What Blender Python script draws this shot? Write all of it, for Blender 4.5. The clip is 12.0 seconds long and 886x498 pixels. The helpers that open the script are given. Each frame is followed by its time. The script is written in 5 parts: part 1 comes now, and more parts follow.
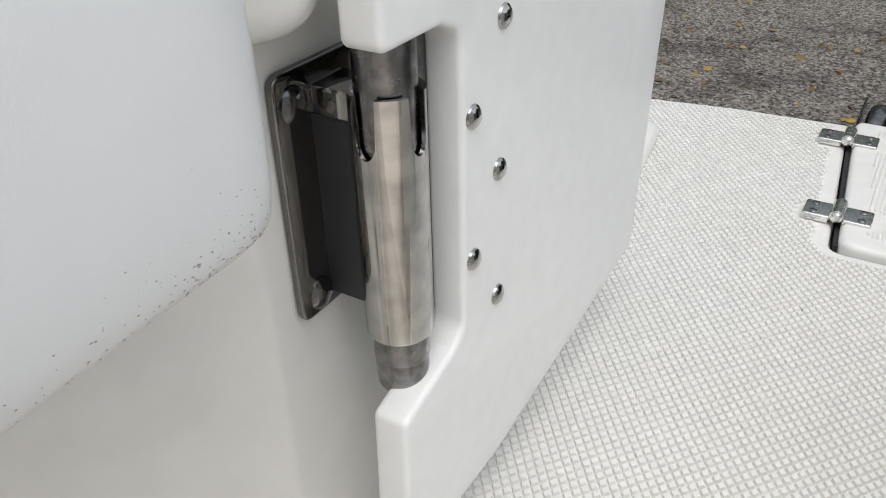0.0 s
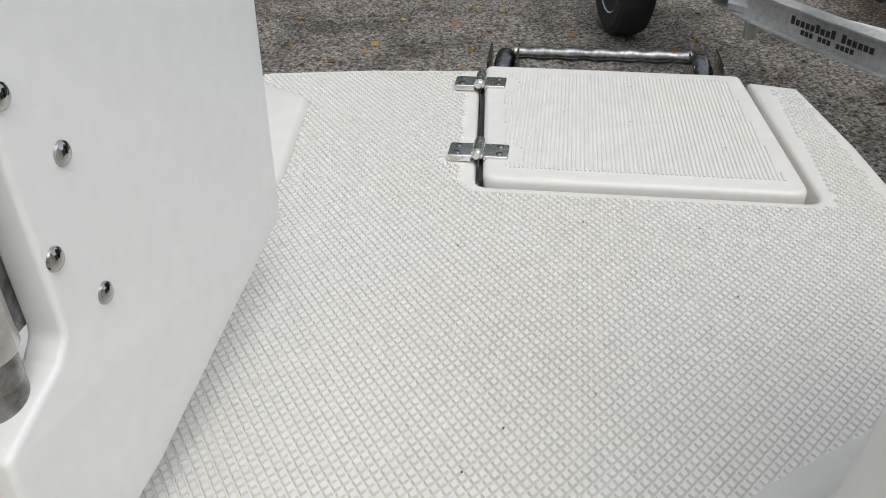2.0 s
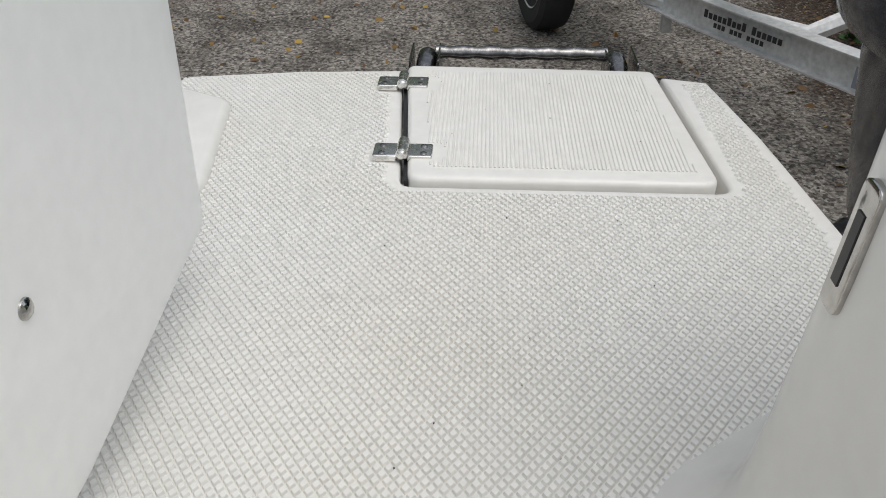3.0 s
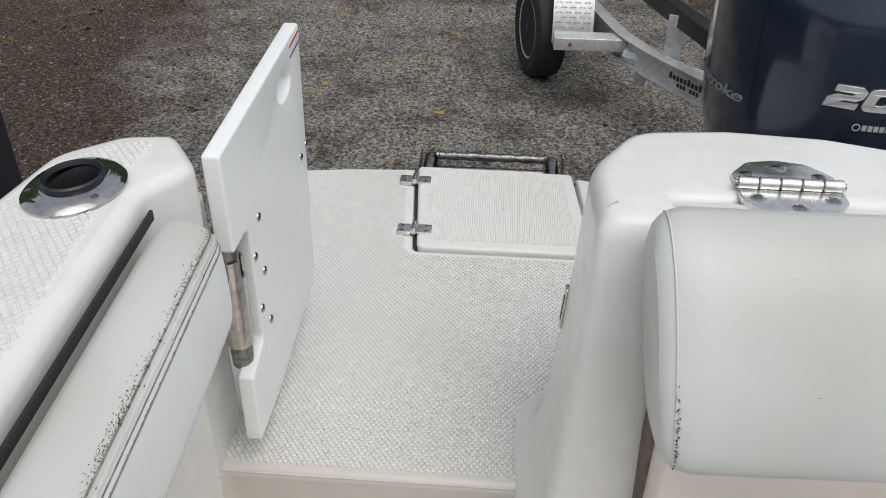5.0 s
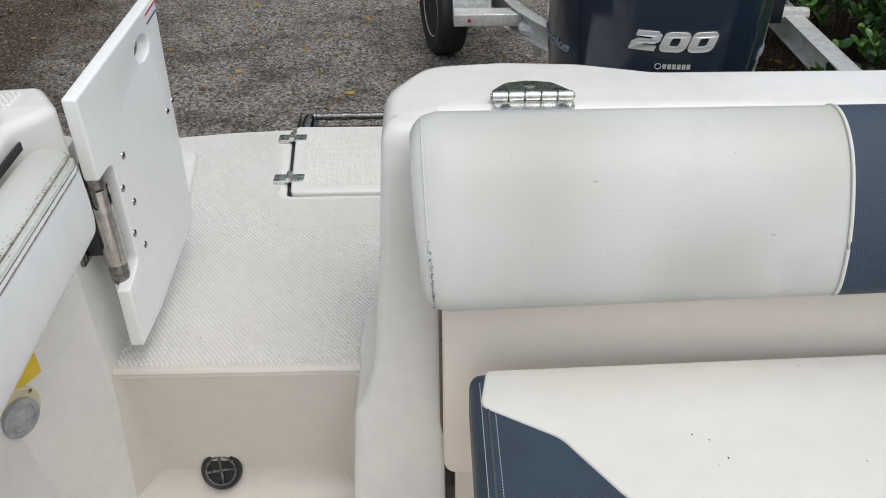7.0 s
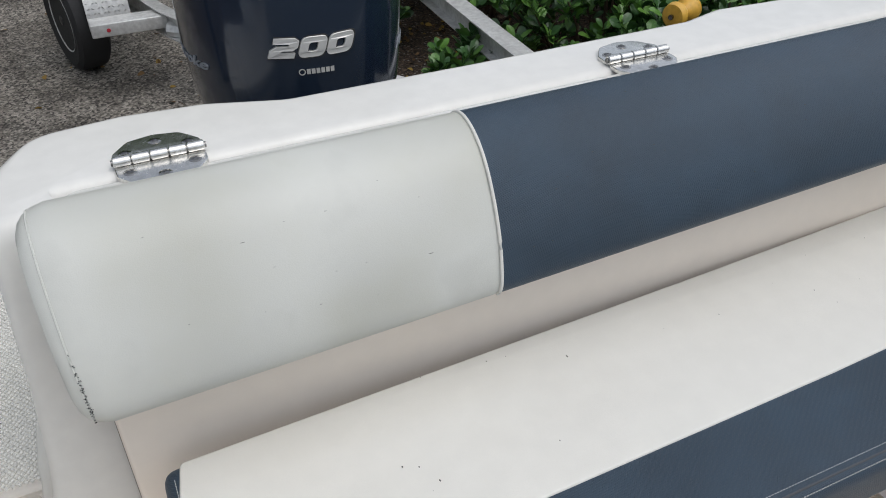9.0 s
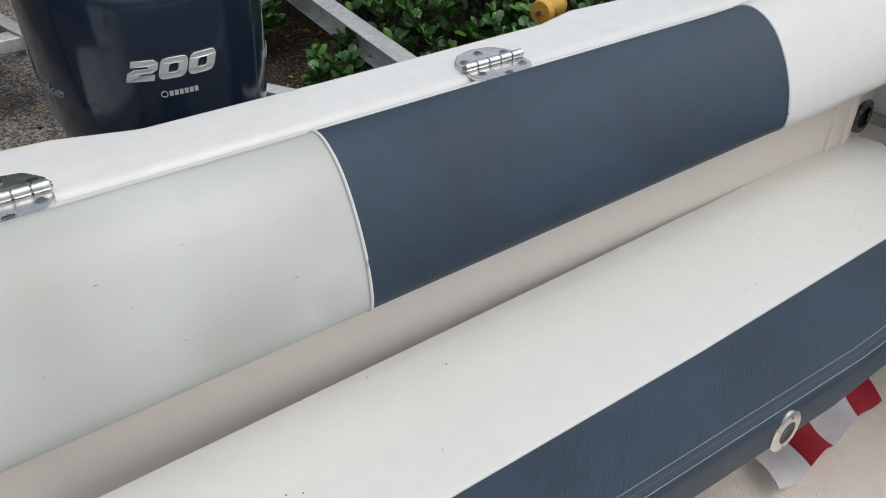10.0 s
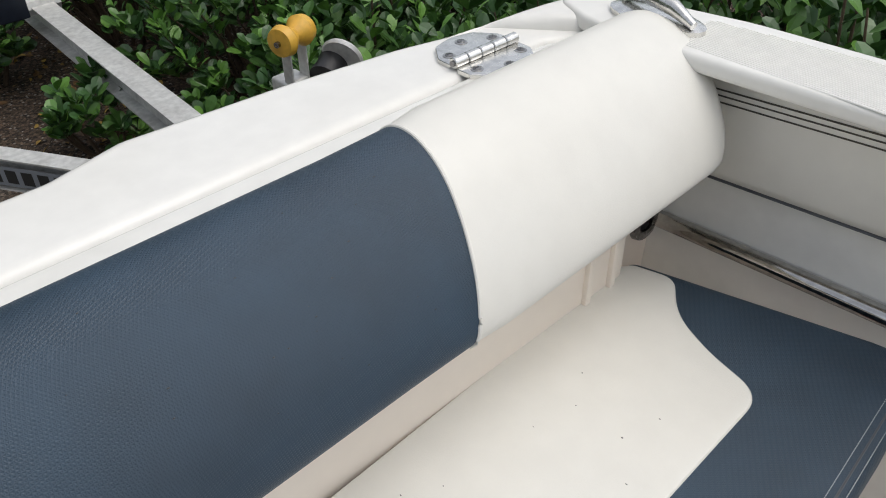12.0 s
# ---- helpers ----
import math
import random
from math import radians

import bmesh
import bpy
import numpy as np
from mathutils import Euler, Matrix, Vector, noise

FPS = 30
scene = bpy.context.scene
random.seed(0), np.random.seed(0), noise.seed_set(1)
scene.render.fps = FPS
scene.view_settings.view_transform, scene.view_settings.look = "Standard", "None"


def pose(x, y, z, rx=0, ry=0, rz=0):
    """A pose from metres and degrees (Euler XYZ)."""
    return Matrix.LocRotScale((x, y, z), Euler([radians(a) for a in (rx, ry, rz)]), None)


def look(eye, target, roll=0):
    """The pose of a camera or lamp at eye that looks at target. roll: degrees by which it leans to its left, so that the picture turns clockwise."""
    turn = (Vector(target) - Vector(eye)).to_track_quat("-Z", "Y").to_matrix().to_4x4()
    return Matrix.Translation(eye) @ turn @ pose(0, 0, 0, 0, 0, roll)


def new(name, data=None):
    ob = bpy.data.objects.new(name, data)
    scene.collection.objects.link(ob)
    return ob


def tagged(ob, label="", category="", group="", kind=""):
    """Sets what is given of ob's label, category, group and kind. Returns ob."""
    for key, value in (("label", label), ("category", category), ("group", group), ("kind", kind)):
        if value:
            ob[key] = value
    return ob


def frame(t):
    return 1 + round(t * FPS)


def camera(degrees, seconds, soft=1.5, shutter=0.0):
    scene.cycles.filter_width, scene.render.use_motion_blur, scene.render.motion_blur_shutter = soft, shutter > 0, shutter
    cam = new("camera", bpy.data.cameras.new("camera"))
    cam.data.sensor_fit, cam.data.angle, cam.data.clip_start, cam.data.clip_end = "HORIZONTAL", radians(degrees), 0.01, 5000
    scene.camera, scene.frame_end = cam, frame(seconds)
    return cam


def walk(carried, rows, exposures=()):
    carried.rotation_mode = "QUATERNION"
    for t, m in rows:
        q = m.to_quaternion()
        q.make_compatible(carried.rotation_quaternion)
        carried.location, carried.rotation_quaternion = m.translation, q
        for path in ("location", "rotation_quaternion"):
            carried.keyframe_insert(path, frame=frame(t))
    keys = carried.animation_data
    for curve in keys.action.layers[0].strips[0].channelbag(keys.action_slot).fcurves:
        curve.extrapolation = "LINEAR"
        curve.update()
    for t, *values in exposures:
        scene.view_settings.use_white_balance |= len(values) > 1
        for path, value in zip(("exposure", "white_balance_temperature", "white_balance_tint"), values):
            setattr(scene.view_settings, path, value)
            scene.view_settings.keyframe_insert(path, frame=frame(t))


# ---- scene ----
cam = camera(57.45, 12.0, 1.0)
PATH = [
    (0, (0.324, 0.231, 0.484), (-0.564, 1.666, -0.589), -1.5),
    (0.5, (0.33, 0.249, 0.476), (-0.388, 1.772, -0.604), -1.6),
    (1, (0.342, 0.261, 0.461), (-0.203, 1.847, -0.627), -1.5),
    (1.5, (0.361, 0.264, 0.458), (-0.026, 1.891, -0.64), -1.5),
    (2, (0.38, 0.263, 0.456), (0.126, 1.912, -0.647), -1.3),
    (2.5, (0.394, 0.263, 0.459), (0.241, 1.92, -0.651), -1.2),
    (2.7, (0.392, 0.26, 0.459), (0.275, 1.917, -0.654), -0.9),
    (4.3, (0.374, 0.042, 0.694), (0.319, 1.706, -0.414), 0.7),
    (4.5, (0.395, -0.053, 0.761), (0.327, 1.613, -0.343), 0.8),
    (5, (0.447, -0.32, 0.933), (0.34, 1.346, -0.167), 0.9),
    (5.5, (0.452, -0.554, 0.977), (0.308, 1.111, -0.121), 0.8),
    (6, (0.502, -0.652, 0.993), (0.352, 1.011, -0.109), 0.4),
    (6.5, (0.607, -0.621, 0.981), (0.51, 1.04, -0.129), -0.1),
    (6.7, (0.627, -0.611, 0.972), (0.57, 1.049, -0.143), -0.3),
    (8.3, (0.672, -0.491, 1.001), (1.156, 1.058, -0.168), -0.7),
    (8.5, (0.69, -0.493, 1.008), (1.236, 1.033, -0.164), -0.6),
    (9, (0.736, -0.502, 1.02), (1.416, 0.968, -0.155), -0.4),
    (9.5, (0.759, -0.505, 1.03), (1.55, 0.906, -0.147), -0.4),
    (10, (0.785, -0.517, 1.041), (1.67, 0.836, -0.138), -0.4),
    (10.5, (0.811, -0.524, 1.048), (1.78, 0.765, -0.135), -0.2),
    (11, (0.919, -0.502, 1.031), (1.954, 0.721, -0.165), -0.2),
    (11.5, (1.215, -0.36, 1.012), (2.281, 0.824, -0.197), -0.6),
    (12, (1.579, -0.176, 0.946), (2.654, 0.974, -0.287), -0.7),
]
walk(cam, [(t, look(eye, target, roll)) for t, eye, target, roll in PATH], exposures=[(0, 0.40, 6360, 9.5), (2.5, 0.29, 6400, 9.5), (4.5, 0.24, 6360, 9.5), (5.1, 0.19, 6330, 9.5), (6.5, 0.29, 6330, 9.5), (8.5, 0.11, 6280, 9.5), (10.5, 0.16, 6250, 9.5), (12, 0.34, 6500, 9.5)])

# ---- light ----
world = bpy.data.worlds.new("sky")
scene.world = world
world.use_nodes = True
wn = world.node_tree.nodes
sky = wn.new("ShaderNodeTexSky")
sky.sky_type, sky.sun_disc = "NISHITA", False
sky.sun_elevation, sky.sun_rotation = radians(68), radians(137)
sky.air_density, sky.dust_density = 1.0, 3.0
wn["Background"].inputs["Strength"].default_value = 0.15
pale = wn.new("ShaderNodeHueSaturation")
pale.inputs["Saturation"].default_value = 0.35
world.node_tree.links.new(sky.outputs[0], pale.inputs["Color"])
world.node_tree.links.new(pale.outputs[0], wn["Background"].inputs["Color"])
sun = new("sun", bpy.data.lights.new("sun", "SUN"))
sun.data.energy, sun.data.angle, sun.data.color = 0.5, radians(60), (1.0, 0.94, 0.85)
sun.matrix_world = look((0, 0, 5), (-0.24, 0.26, 4.1))


# ---- materials ----
def material(name, color, rough=0.5, metal=0.0, grain=0.0, grain_scale=40.0, stain=0.0, stain_scale=3.0, stain_color=None,
             bump=0.0, bump_scale=200.0, coat=0.0):
    """Principled material with fine grain, larger stains and a fine bump, in object metres."""
    m = bpy.data.materials.new(name)
    m.use_nodes = True
    nt = m.node_tree
    n, l = nt.nodes, nt.links
    b = n["Principled BSDF"]
    b.inputs["Roughness"].default_value, b.inputs["Metallic"].default_value = rough, metal
    b.inputs["Coat Weight"].default_value = coat
    b.inputs["Coat Roughness"].default_value = 0.06
    tc = n.new("ShaderNodeTexCoord")
    col = n.new("ShaderNodeRGB")
    col.outputs[0].default_value = (*color, 1)
    out = col.outputs[0]
    if stain:
        t = n.new("ShaderNodeTexNoise")
        t.inputs["Scale"].default_value, t.inputs["Detail"].default_value = stain_scale, 5
        l.new(tc.outputs["Object"], t.inputs["Vector"])
        r = n.new("ShaderNodeMapRange")
        r.inputs[1].default_value, r.inputs[2].default_value = 0.42, 0.72
        r.inputs[3].default_value, r.inputs[4].default_value = 0, stain
        l.new(t.outputs[0], r.inputs[0])
        mx = n.new("ShaderNodeMix")
        mx.data_type = "RGBA"
        l.new(r.outputs[0], mx.inputs[0])
        l.new(out, mx.inputs[6])
        mx.inputs[7].default_value = (*(stain_color or [c * 0.7 for c in color]), 1)
        out = mx.outputs[2]
    if grain:
        t = n.new("ShaderNodeTexNoise")
        t.inputs["Scale"].default_value, t.inputs["Detail"].default_value = grain_scale, 4
        l.new(tc.outputs["Object"], t.inputs["Vector"])
        r = n.new("ShaderNodeMapRange")
        r.inputs[1].default_value, r.inputs[2].default_value = 0.3, 0.7
        r.inputs[3].default_value, r.inputs[4].default_value = 1 - grain, 1 + grain
        l.new(t.outputs[0], r.inputs[0])
        hs = n.new("ShaderNodeHueSaturation")
        l.new(r.outputs[0], hs.inputs["Value"])
        l.new(out, hs.inputs["Color"])
        out = hs.outputs[0]
        rr = n.new("ShaderNodeMapRange")
        rr.inputs[3].default_value, rr.inputs[4].default_value = max(0.02, rough * 0.8), min(1, rough * 1.2)
        l.new(t.outputs[0], rr.inputs[0])
        l.new(rr.outputs[0], b.inputs["Roughness"])
    l.new(out, b.inputs["Base Color"])
    if bump:
        t = n.new("ShaderNodeTexNoise")
        t.inputs["Scale"].default_value, t.inputs["Detail"].default_value = bump_scale, 3
        l.new(tc.outputs["Object"], t.inputs["Vector"])
        bp = n.new("ShaderNodeBump")
        bp.inputs["Strength"].default_value, bp.inputs["Distance"].default_value = bump, 0.002
        l.new(t.outputs[0], bp.inputs["Height"])
        l.new(bp.outputs[0], b.inputs["Normal"])
    return m


def weave(name, color, rough, scale, depth):
    """Vinyl with a fine woven emboss."""
    m = material(name, color, rough, grain=0.12, grain_scale=14, stain=0.6, stain_scale=5, stain_color=[c * 0.72 for c in color])
    n, l = m.node_tree.nodes, m.node_tree.links
    tc = n.new("ShaderNodeTexCoord")
    mp = n.new("ShaderNodeMapping")
    mp.inputs["Rotation"].default_value = (0.3, 0.2, radians(45))
    l.new(tc.outputs["Object"], mp.inputs[0])
    v = n.new("ShaderNodeTexVoronoi")
    v.distance = "CHEBYCHEV"
    v.inputs["Scale"].default_value, v.inputs["Randomness"].default_value = scale, 0.0
    l.new(mp.outputs[0], v.inputs["Vector"])
    bp = n.new("ShaderNodeBump")
    bp.inputs["Strength"].default_value, bp.inputs["Distance"].default_value = depth, 0.001
    l.new(v.outputs["Distance"], bp.inputs["Height"])
    l.new(bp.outputs[0], n["Principled BSDF"].inputs["Normal"])
    return m


GEL = material("gelcoat_white", (0.775, 0.765, 0.725), 0.22, grain=0.03, grain_scale=30, stain=0.25, stain_scale=2.5, stain_color=(0.70, 0.67, 0.59), bump=0.03, bump_scale=8)
CREAM = material("gelcoat_cream", (0.87, 0.79, 0.695), 0.4, grain=0.015, grain_scale=30, stain=0.25, stain_scale=1.6, stain_color=(0.72, 0.64, 0.54), bump=0.03, bump_scale=8)
TREAD = material("gelcoat_tread", (0.77, 0.76, 0.72), 0.36, grain=0.03, grain_scale=60, stain=0.3, stain_scale=4, stain_color=(0.70, 0.67, 0.58))
BOARD = material("polymer_board", (0.88, 0.885, 0.86), 0.34, grain=0.02, grain_scale=60, bump=0.05, bump_scale=400)
VINYL = material("vinyl_white", (0.605, 0.61, 0.565), 0.40, grain=0.06, grain_scale=14, stain=0.75, stain_scale=7, stain_color=(0.44, 0.44, 0.38), bump=0.12, bump_scale=700)
VINYL2 = material("vinyl_cream", (0.74, 0.725, 0.67), 0.4, grain=0.02, grain_scale=25, stain=0.25, stain_scale=4, stain_color=(0.70, 0.67, 0.6), bump=0.12, bump_scale=700)
VINYLW = material("vinyl_bright", (0.82, 0.83, 0.82), 0.36, grain=0.02, grain_scale=20, stain=0.2, stain_scale=7, stain_color=(0.68, 0.68, 0.64), bump=0.1, bump_scale=700)
# boat gelcoat darkened: the step well's shade is in the base colour
WELL = material("gelcoat_well_shaded", (0.66, 0.62, 0.56), 0.24, grain=0.02, grain_scale=30, stain=0.35, stain_scale=3, stain_color=(0.60, 0.56, 0.48), bump=0.03, bump_scale=8)
GAP = material("brown_gap", (0.16, 0.12, 0.09), 0.7, grain=0.3, grain_scale=80)
SLATE = weave("vinyl_slate", (0.027, 0.051, 0.079), 0.45, 430, 1.0)
PIPING = material("piping_dark", (0.07, 0.075, 0.085), 0.5, grain=0.1)
THREAD = material("stitching", (0.42, 0.43, 0.43), 0.7)
MILDEW = material("mildew", (0.075, 0.068, 0.055), 0.8, grain=0.3, grain_scale=200)
GRIME = material("grime", (0.24, 0.235, 0.22), 0.8, grain=0.3, grain_scale=200)
# polished stainless with its dark reflections put into the base colour
MIRROR = material("steel_dark_reflections", (0.20, 0.195, 0.19), 0.09, 1.0, grain=0.1, grain_scale=60, stain=0.4, stain_scale=30, stain_color=(0.08, 0.08, 0.08))
SEAMS = material("soiled_thread", (0.22, 0.205, 0.17), 0.8, grain=0.4, grain_scale=90)
HINGE = material("polished_hinge_steel", (0.50, 0.49, 0.47), 0.08, 1.0, grain=0.15, grain_scale=90, stain=0.25, stain_scale=50, stain_color=(0.2, 0.2, 0.19))
CHROME = material("stainless", (0.76, 0.75, 0.72), 0.26, 1.0, grain=0.12, grain_scale=90, stain=0.15, stain_scale=60, stain_color=(0.40, 0.39, 0.37))
DULL = material("worn_steel", (0.27, 0.265, 0.26), 0.26, 1.0, grain=0.3, grain_scale=120, stain=0.8, stain_scale=90, stain_color=(0.10, 0.10, 0.10))
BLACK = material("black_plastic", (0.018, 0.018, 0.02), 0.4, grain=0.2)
RUBBER = material("tyre_rubber", (0.02, 0.02, 0.021), 0.75, grain=0.25, grain_scale=60, bump=0.3)
ALU = material("aluminium", (0.66, 0.66, 0.64), 0.42, 0.35, grain=0.15, grain_scale=40, stain=0.5, stain_scale=8, stain_color=(0.40, 0.39, 0.37))
COWL = material("cowl_paint", (0.014, 0.024, 0.044), 0.15, 0.12, grain=0.1, grain_scale=800, coat=0.4)
NAVY = material("navy_paint", (0.008, 0.012, 0.022), 0.45, grain=0.2)
SILVER = material("silver_badge", (0.70, 0.69, 0.66), 0.35, 0.3, grain=0.05)
GREYINK = material("grey_ink", (0.24, 0.26, 0.29), 0.4)
INK = material("black_ink", (0.02, 0.02, 0.02), 0.6)
YELLOW = material("yellow_roller", (0.72, 0.42, 0.06), 0.4, grain=0.12, grain_scale=50, stain=0.5, stain_scale=20, stain_color=(0.55, 0.28, 0.03))
YELLOWED = material("yellowed_plastic", (0.66, 0.60, 0.38), 0.45, grain=0.05)
STICKER = material("yellow_label", (0.75, 0.52, 0.04), 0.5, grain=0.05)
RED = material("red_cloth", (0.42, 0.02, 0.035), 0.8, grain=0.1, bump=0.2)
WHITECLOTH = material("white_cloth", (0.75, 0.72, 0.73), 0.8, grain=0.05, bump=0.2)
BLUEINK = material("blue_ink", (0.02, 0.05, 0.20), 0.5)
REDINK = material("red_ink", (0.55, 0.04, 0.03), 0.5)
BARK = material("bark", (0.10, 0.07, 0.045), 0.9, grain=0.3, bump=0.5, bump_scale=60)


def ground_material():
    """Worn asphalt with exposed grit, oil-dark patches, and bare brown soil to one side."""
    m = bpy.data.materials.new("worn_asphalt")
    m.use_nodes = True
    n, l = m.node_tree.nodes, m.node_tree.links
    b = n["Principled BSDF"]
    b.inputs["Roughness"].default_value = 0.9
    tc = n.new("ShaderNodeTexCoord")

    def noise_at(scale, detail, rough):
        t = n.new("ShaderNodeTexNoise")
        t.inputs["Scale"].default_value, t.inputs["Detail"].default_value, t.inputs["Roughness"].default_value = scale, detail, rough
        l.new(tc.outputs["Object"], t.inputs["Vector"])
        return t.outputs[0]

    def ranged(src, a, b_, c=0.0, d=1.0):
        r = n.new("ShaderNodeMapRange")
        for k, v in zip((1, 2, 3, 4), (a, b_, c, d)):
            r.inputs[k].default_value = v
        l.new(src, r.inputs[0])
        return r.outputs[0]

    def mixed(fac, a, b_):
        x = n.new("ShaderNodeMix")
        x.data_type = "RGBA"
        l.new(fac, x.inputs[0])
        for k, v in ((6, a), (7, b_)):
            if isinstance(v, tuple):
                x.inputs[k].default_value = (*v, 1)
            else:
                l.new(v, x.inputs[k])
        return x.outputs[2]

    fine = noise_at(38, 8, 0.78)
    vor = n.new("ShaderNodeTexVoronoi")
    vor.inputs["Scale"].default_value = 48
    l.new(tc.outputs["Object"], vor.inputs["Vector"])
    chip = n.new("ShaderNodeMath")
    chip.operation = "MULTIPLY"
    vs = n.new("ShaderNodeSeparateColor")
    l.new(vor.outputs["Color"], vs.inputs[0])
    l.new(ranged(vs.outputs[0], 0.72, 0.95), chip.inputs[0])
    l.new(ranged(vor.outputs["Distance"], 0.45, 0.25), chip.inputs[1])
    base = mixed(ranged(fine, 0.36, 0.66), (0.055, 0.049, 0.042), (0.40, 0.365, 0.315))
    dark = mixed(ranged(fine, 0.36, 0.68), (0.022, 0.020, 0.017), (0.20, 0.178, 0.150))
    patch = mixed(ranged(noise_at(2.4, 7, 0.68), 0.47, 0.62), base, dark)
    soil = mixed(ranged(fine, 0.40, 0.70), (0.010, 0.007, 0.005), (0.17, 0.115, 0.075))
    sep = n.new("ShaderNodeSeparateXYZ")
    l.new(tc.outputs["Object"], sep.inputs[0])
    edge = n.new("ShaderNodeMath")
    edge.operation = "ADD"
    l.new(ranged(sep.outputs[0], -2.6, -1.3, 1.0, 0.0), edge.inputs[0])
    l.new(ranged(noise_at(1.1, 5, 0.6), 0.3, 0.7, -0.45, 0.45), edge.inputs[1])
    far = n.new("ShaderNodeMath")
    far.operation = "MAXIMUM"
    under = n.new("ShaderNodeMath")
    under.operation = "ADD"
    l.new(ranged(sep.outputs[0], 1.75, 2.5), under.inputs[0])
    l.new(ranged(noise_at(1.7, 5, 0.6), 0.3, 0.7, -0.35, 0.35), under.inputs[1])
    l.new(edge.outputs[0], far.inputs[0])
    l.new(under.outputs[0], far.inputs[1])
    out = mixed(ranged(far.outputs[0], 0.3, 0.75), patch, soil)
    grit = n.new("ShaderNodeTexVoronoi")
    grit.inputs["Scale"].default_value = 66
    l.new(tc.outputs["Object"], grit.inputs["Vector"])
    gs = n.new("ShaderNodeSeparateColor")
    l.new(grit.outputs["Color"], gs.inputs[0])
    speck = n.new("ShaderNodeHueSaturation")
    l.new(out, speck.inputs["Color"])
    l.new(ranged(gs.outputs[1], 0.0, 1.0, 0.22, 1.85), speck.inputs["Value"])
    out = mixed(chip.outputs[0], speck.outputs[0], (0.36, 0.335, 0.295))
    l.new(out, b.inputs["Base Color"])
    bp = n.new("ShaderNodeBump")
    bp.inputs["Strength"].default_value, bp.inputs["Distance"].default_value = 1.0, 0.02
    l.new(fine, bp.inputs["Height"])
    l.new(bp.outputs[0], b.inputs["Normal"])
    return m


def leaf_material(name, a, b_, rough=0.35):
    m = bpy.data.materials.new(name)
    m.use_nodes = True
    n, l = m.node_tree.nodes, m.node_tree.links
    b = n["Principled BSDF"]
    b.inputs["Roughness"].default_value = rough
    g = n.new("ShaderNodeNewGeometry")
    ramp = n.new("ShaderNodeValToRGB")
    ramp.color_ramp.elements[0].color = (*a, 1)
    ramp.color_ramp.elements[1].color = (*b_, 1)
    ramp.color_ramp.elements[0].position = 0.35
    l.new(g.outputs["Random Per Island"], ramp.inputs[0])
    l.new(ramp.outputs[0], b.inputs["Base Color"])
    return m


ASPHALT = ground_material()
LEAF = leaf_material("leaf_green", (0.042, 0.105, 0.030), (0.14, 0.30, 0.05))
HEDGE = material("far_foliage", (0.075, 0.105, 0.048), 0.9, grain=0.5, grain_scale=3, stain=0.9, stain_scale=0.7, stain_color=(0.028, 0.042, 0.018))
DRY = leaf_material("leaf_dry", (0.13, 0.07, 0.025), (0.42, 0.28, 0.05), 0.7)


# ---- mesh helpers ----
def shade(ob, angle=35):
    me = ob.data
    me.polygons.foreach_set("use_smooth", [True] * len(me.polygons))
    bm = bmesh.new()
    bm.from_mesh(me)
    for e in bm.edges:
        e.smooth = not (len(e.link_faces) == 2 and e.calc_face_angle(0) > radians(angle))
    bm.to_mesh(me)
    bm.free()
    return ob


def part(name, bm, mat, parent=None, label="", smooth=35):
    """Links a bmesh (or a mesh) as one object, under a thing or part if one is given."""
    if isinstance(bm, bmesh.types.BMesh):
        bmesh.ops.recalc_face_normals(bm, faces=bm.faces)
        me = bpy.data.meshes.new(name)
        bm.to_mesh(me)
        bm.free()
    else:
        me = bm
    if not me.materials:
        me.materials.append(mat)
    ob = new(name, me)
    if smooth:
        shade(ob, smooth)
    if parent:
        ob.parent = parent
        ob.matrix_parent_inverse = Matrix.Translation(parent.matrix_basis.translation).inverted() if not parent.parent else Matrix()
    if label:
        tagged(ob, label)
    return ob


def thing(name, label, category, at=(0, 0, 0), group="", kind=""):
    e = new(name)
    e.matrix_basis = Matrix.Translation(at)
    e.empty_display_size = 0.05
    return tagged(e, label, category, group, kind)


def bevelled(bm, r, seg=3, angle=30):
    if r > 0:
        es = [e for e in bm.edges if len(e.link_faces) == 2 and e.calc_face_angle(0) > radians(angle)]
        bmesh.ops.bevel(bm, geom=es, offset=r, segments=seg, profile=0.5, affect="EDGES", clamp_overlap=True)
    return bm


def box(x0, x1, y0, y1, z0, z1, r=0.0, seg=3):
    bm = bmesh.new()
    bmesh.ops.create_cube(bm, size=1, matrix=Matrix.LocRotScale(((x0 + x1) / 2, (y0 + y1) / 2, (z0 + z1) / 2), None, (abs(x1 - x0), abs(y1 - y0), abs(z1 - z0))))
    return bevelled(bm, r, seg)


def merge(*bms):
    """One bmesh out of several."""
    first = bms[0]
    for b in bms[1:]:
        me = bpy.data.meshes.new("t")
        b.to_mesh(me)
        b.free()
        first.from_mesh(me)
        bpy.data.meshes.remove(me)
    return first


def joined(name, bms):
    """One mesh out of many small bmeshes."""
    V, F = [], []
    for b in bms:
        k = len(V)
        b.verts.index_update()
        V.extend(tuple(v.co) for v in b.verts)
        F.extend(tuple(k + v.index for v in f.verts) for f in b.faces)
        b.free()
    me = bpy.data.meshes.new(name)
    me.from_pydata(V, [], F)
    return me


def moved(bm, m):
    bmesh.ops.transform(bm, matrix=m, verts=bm.verts)
    return bm


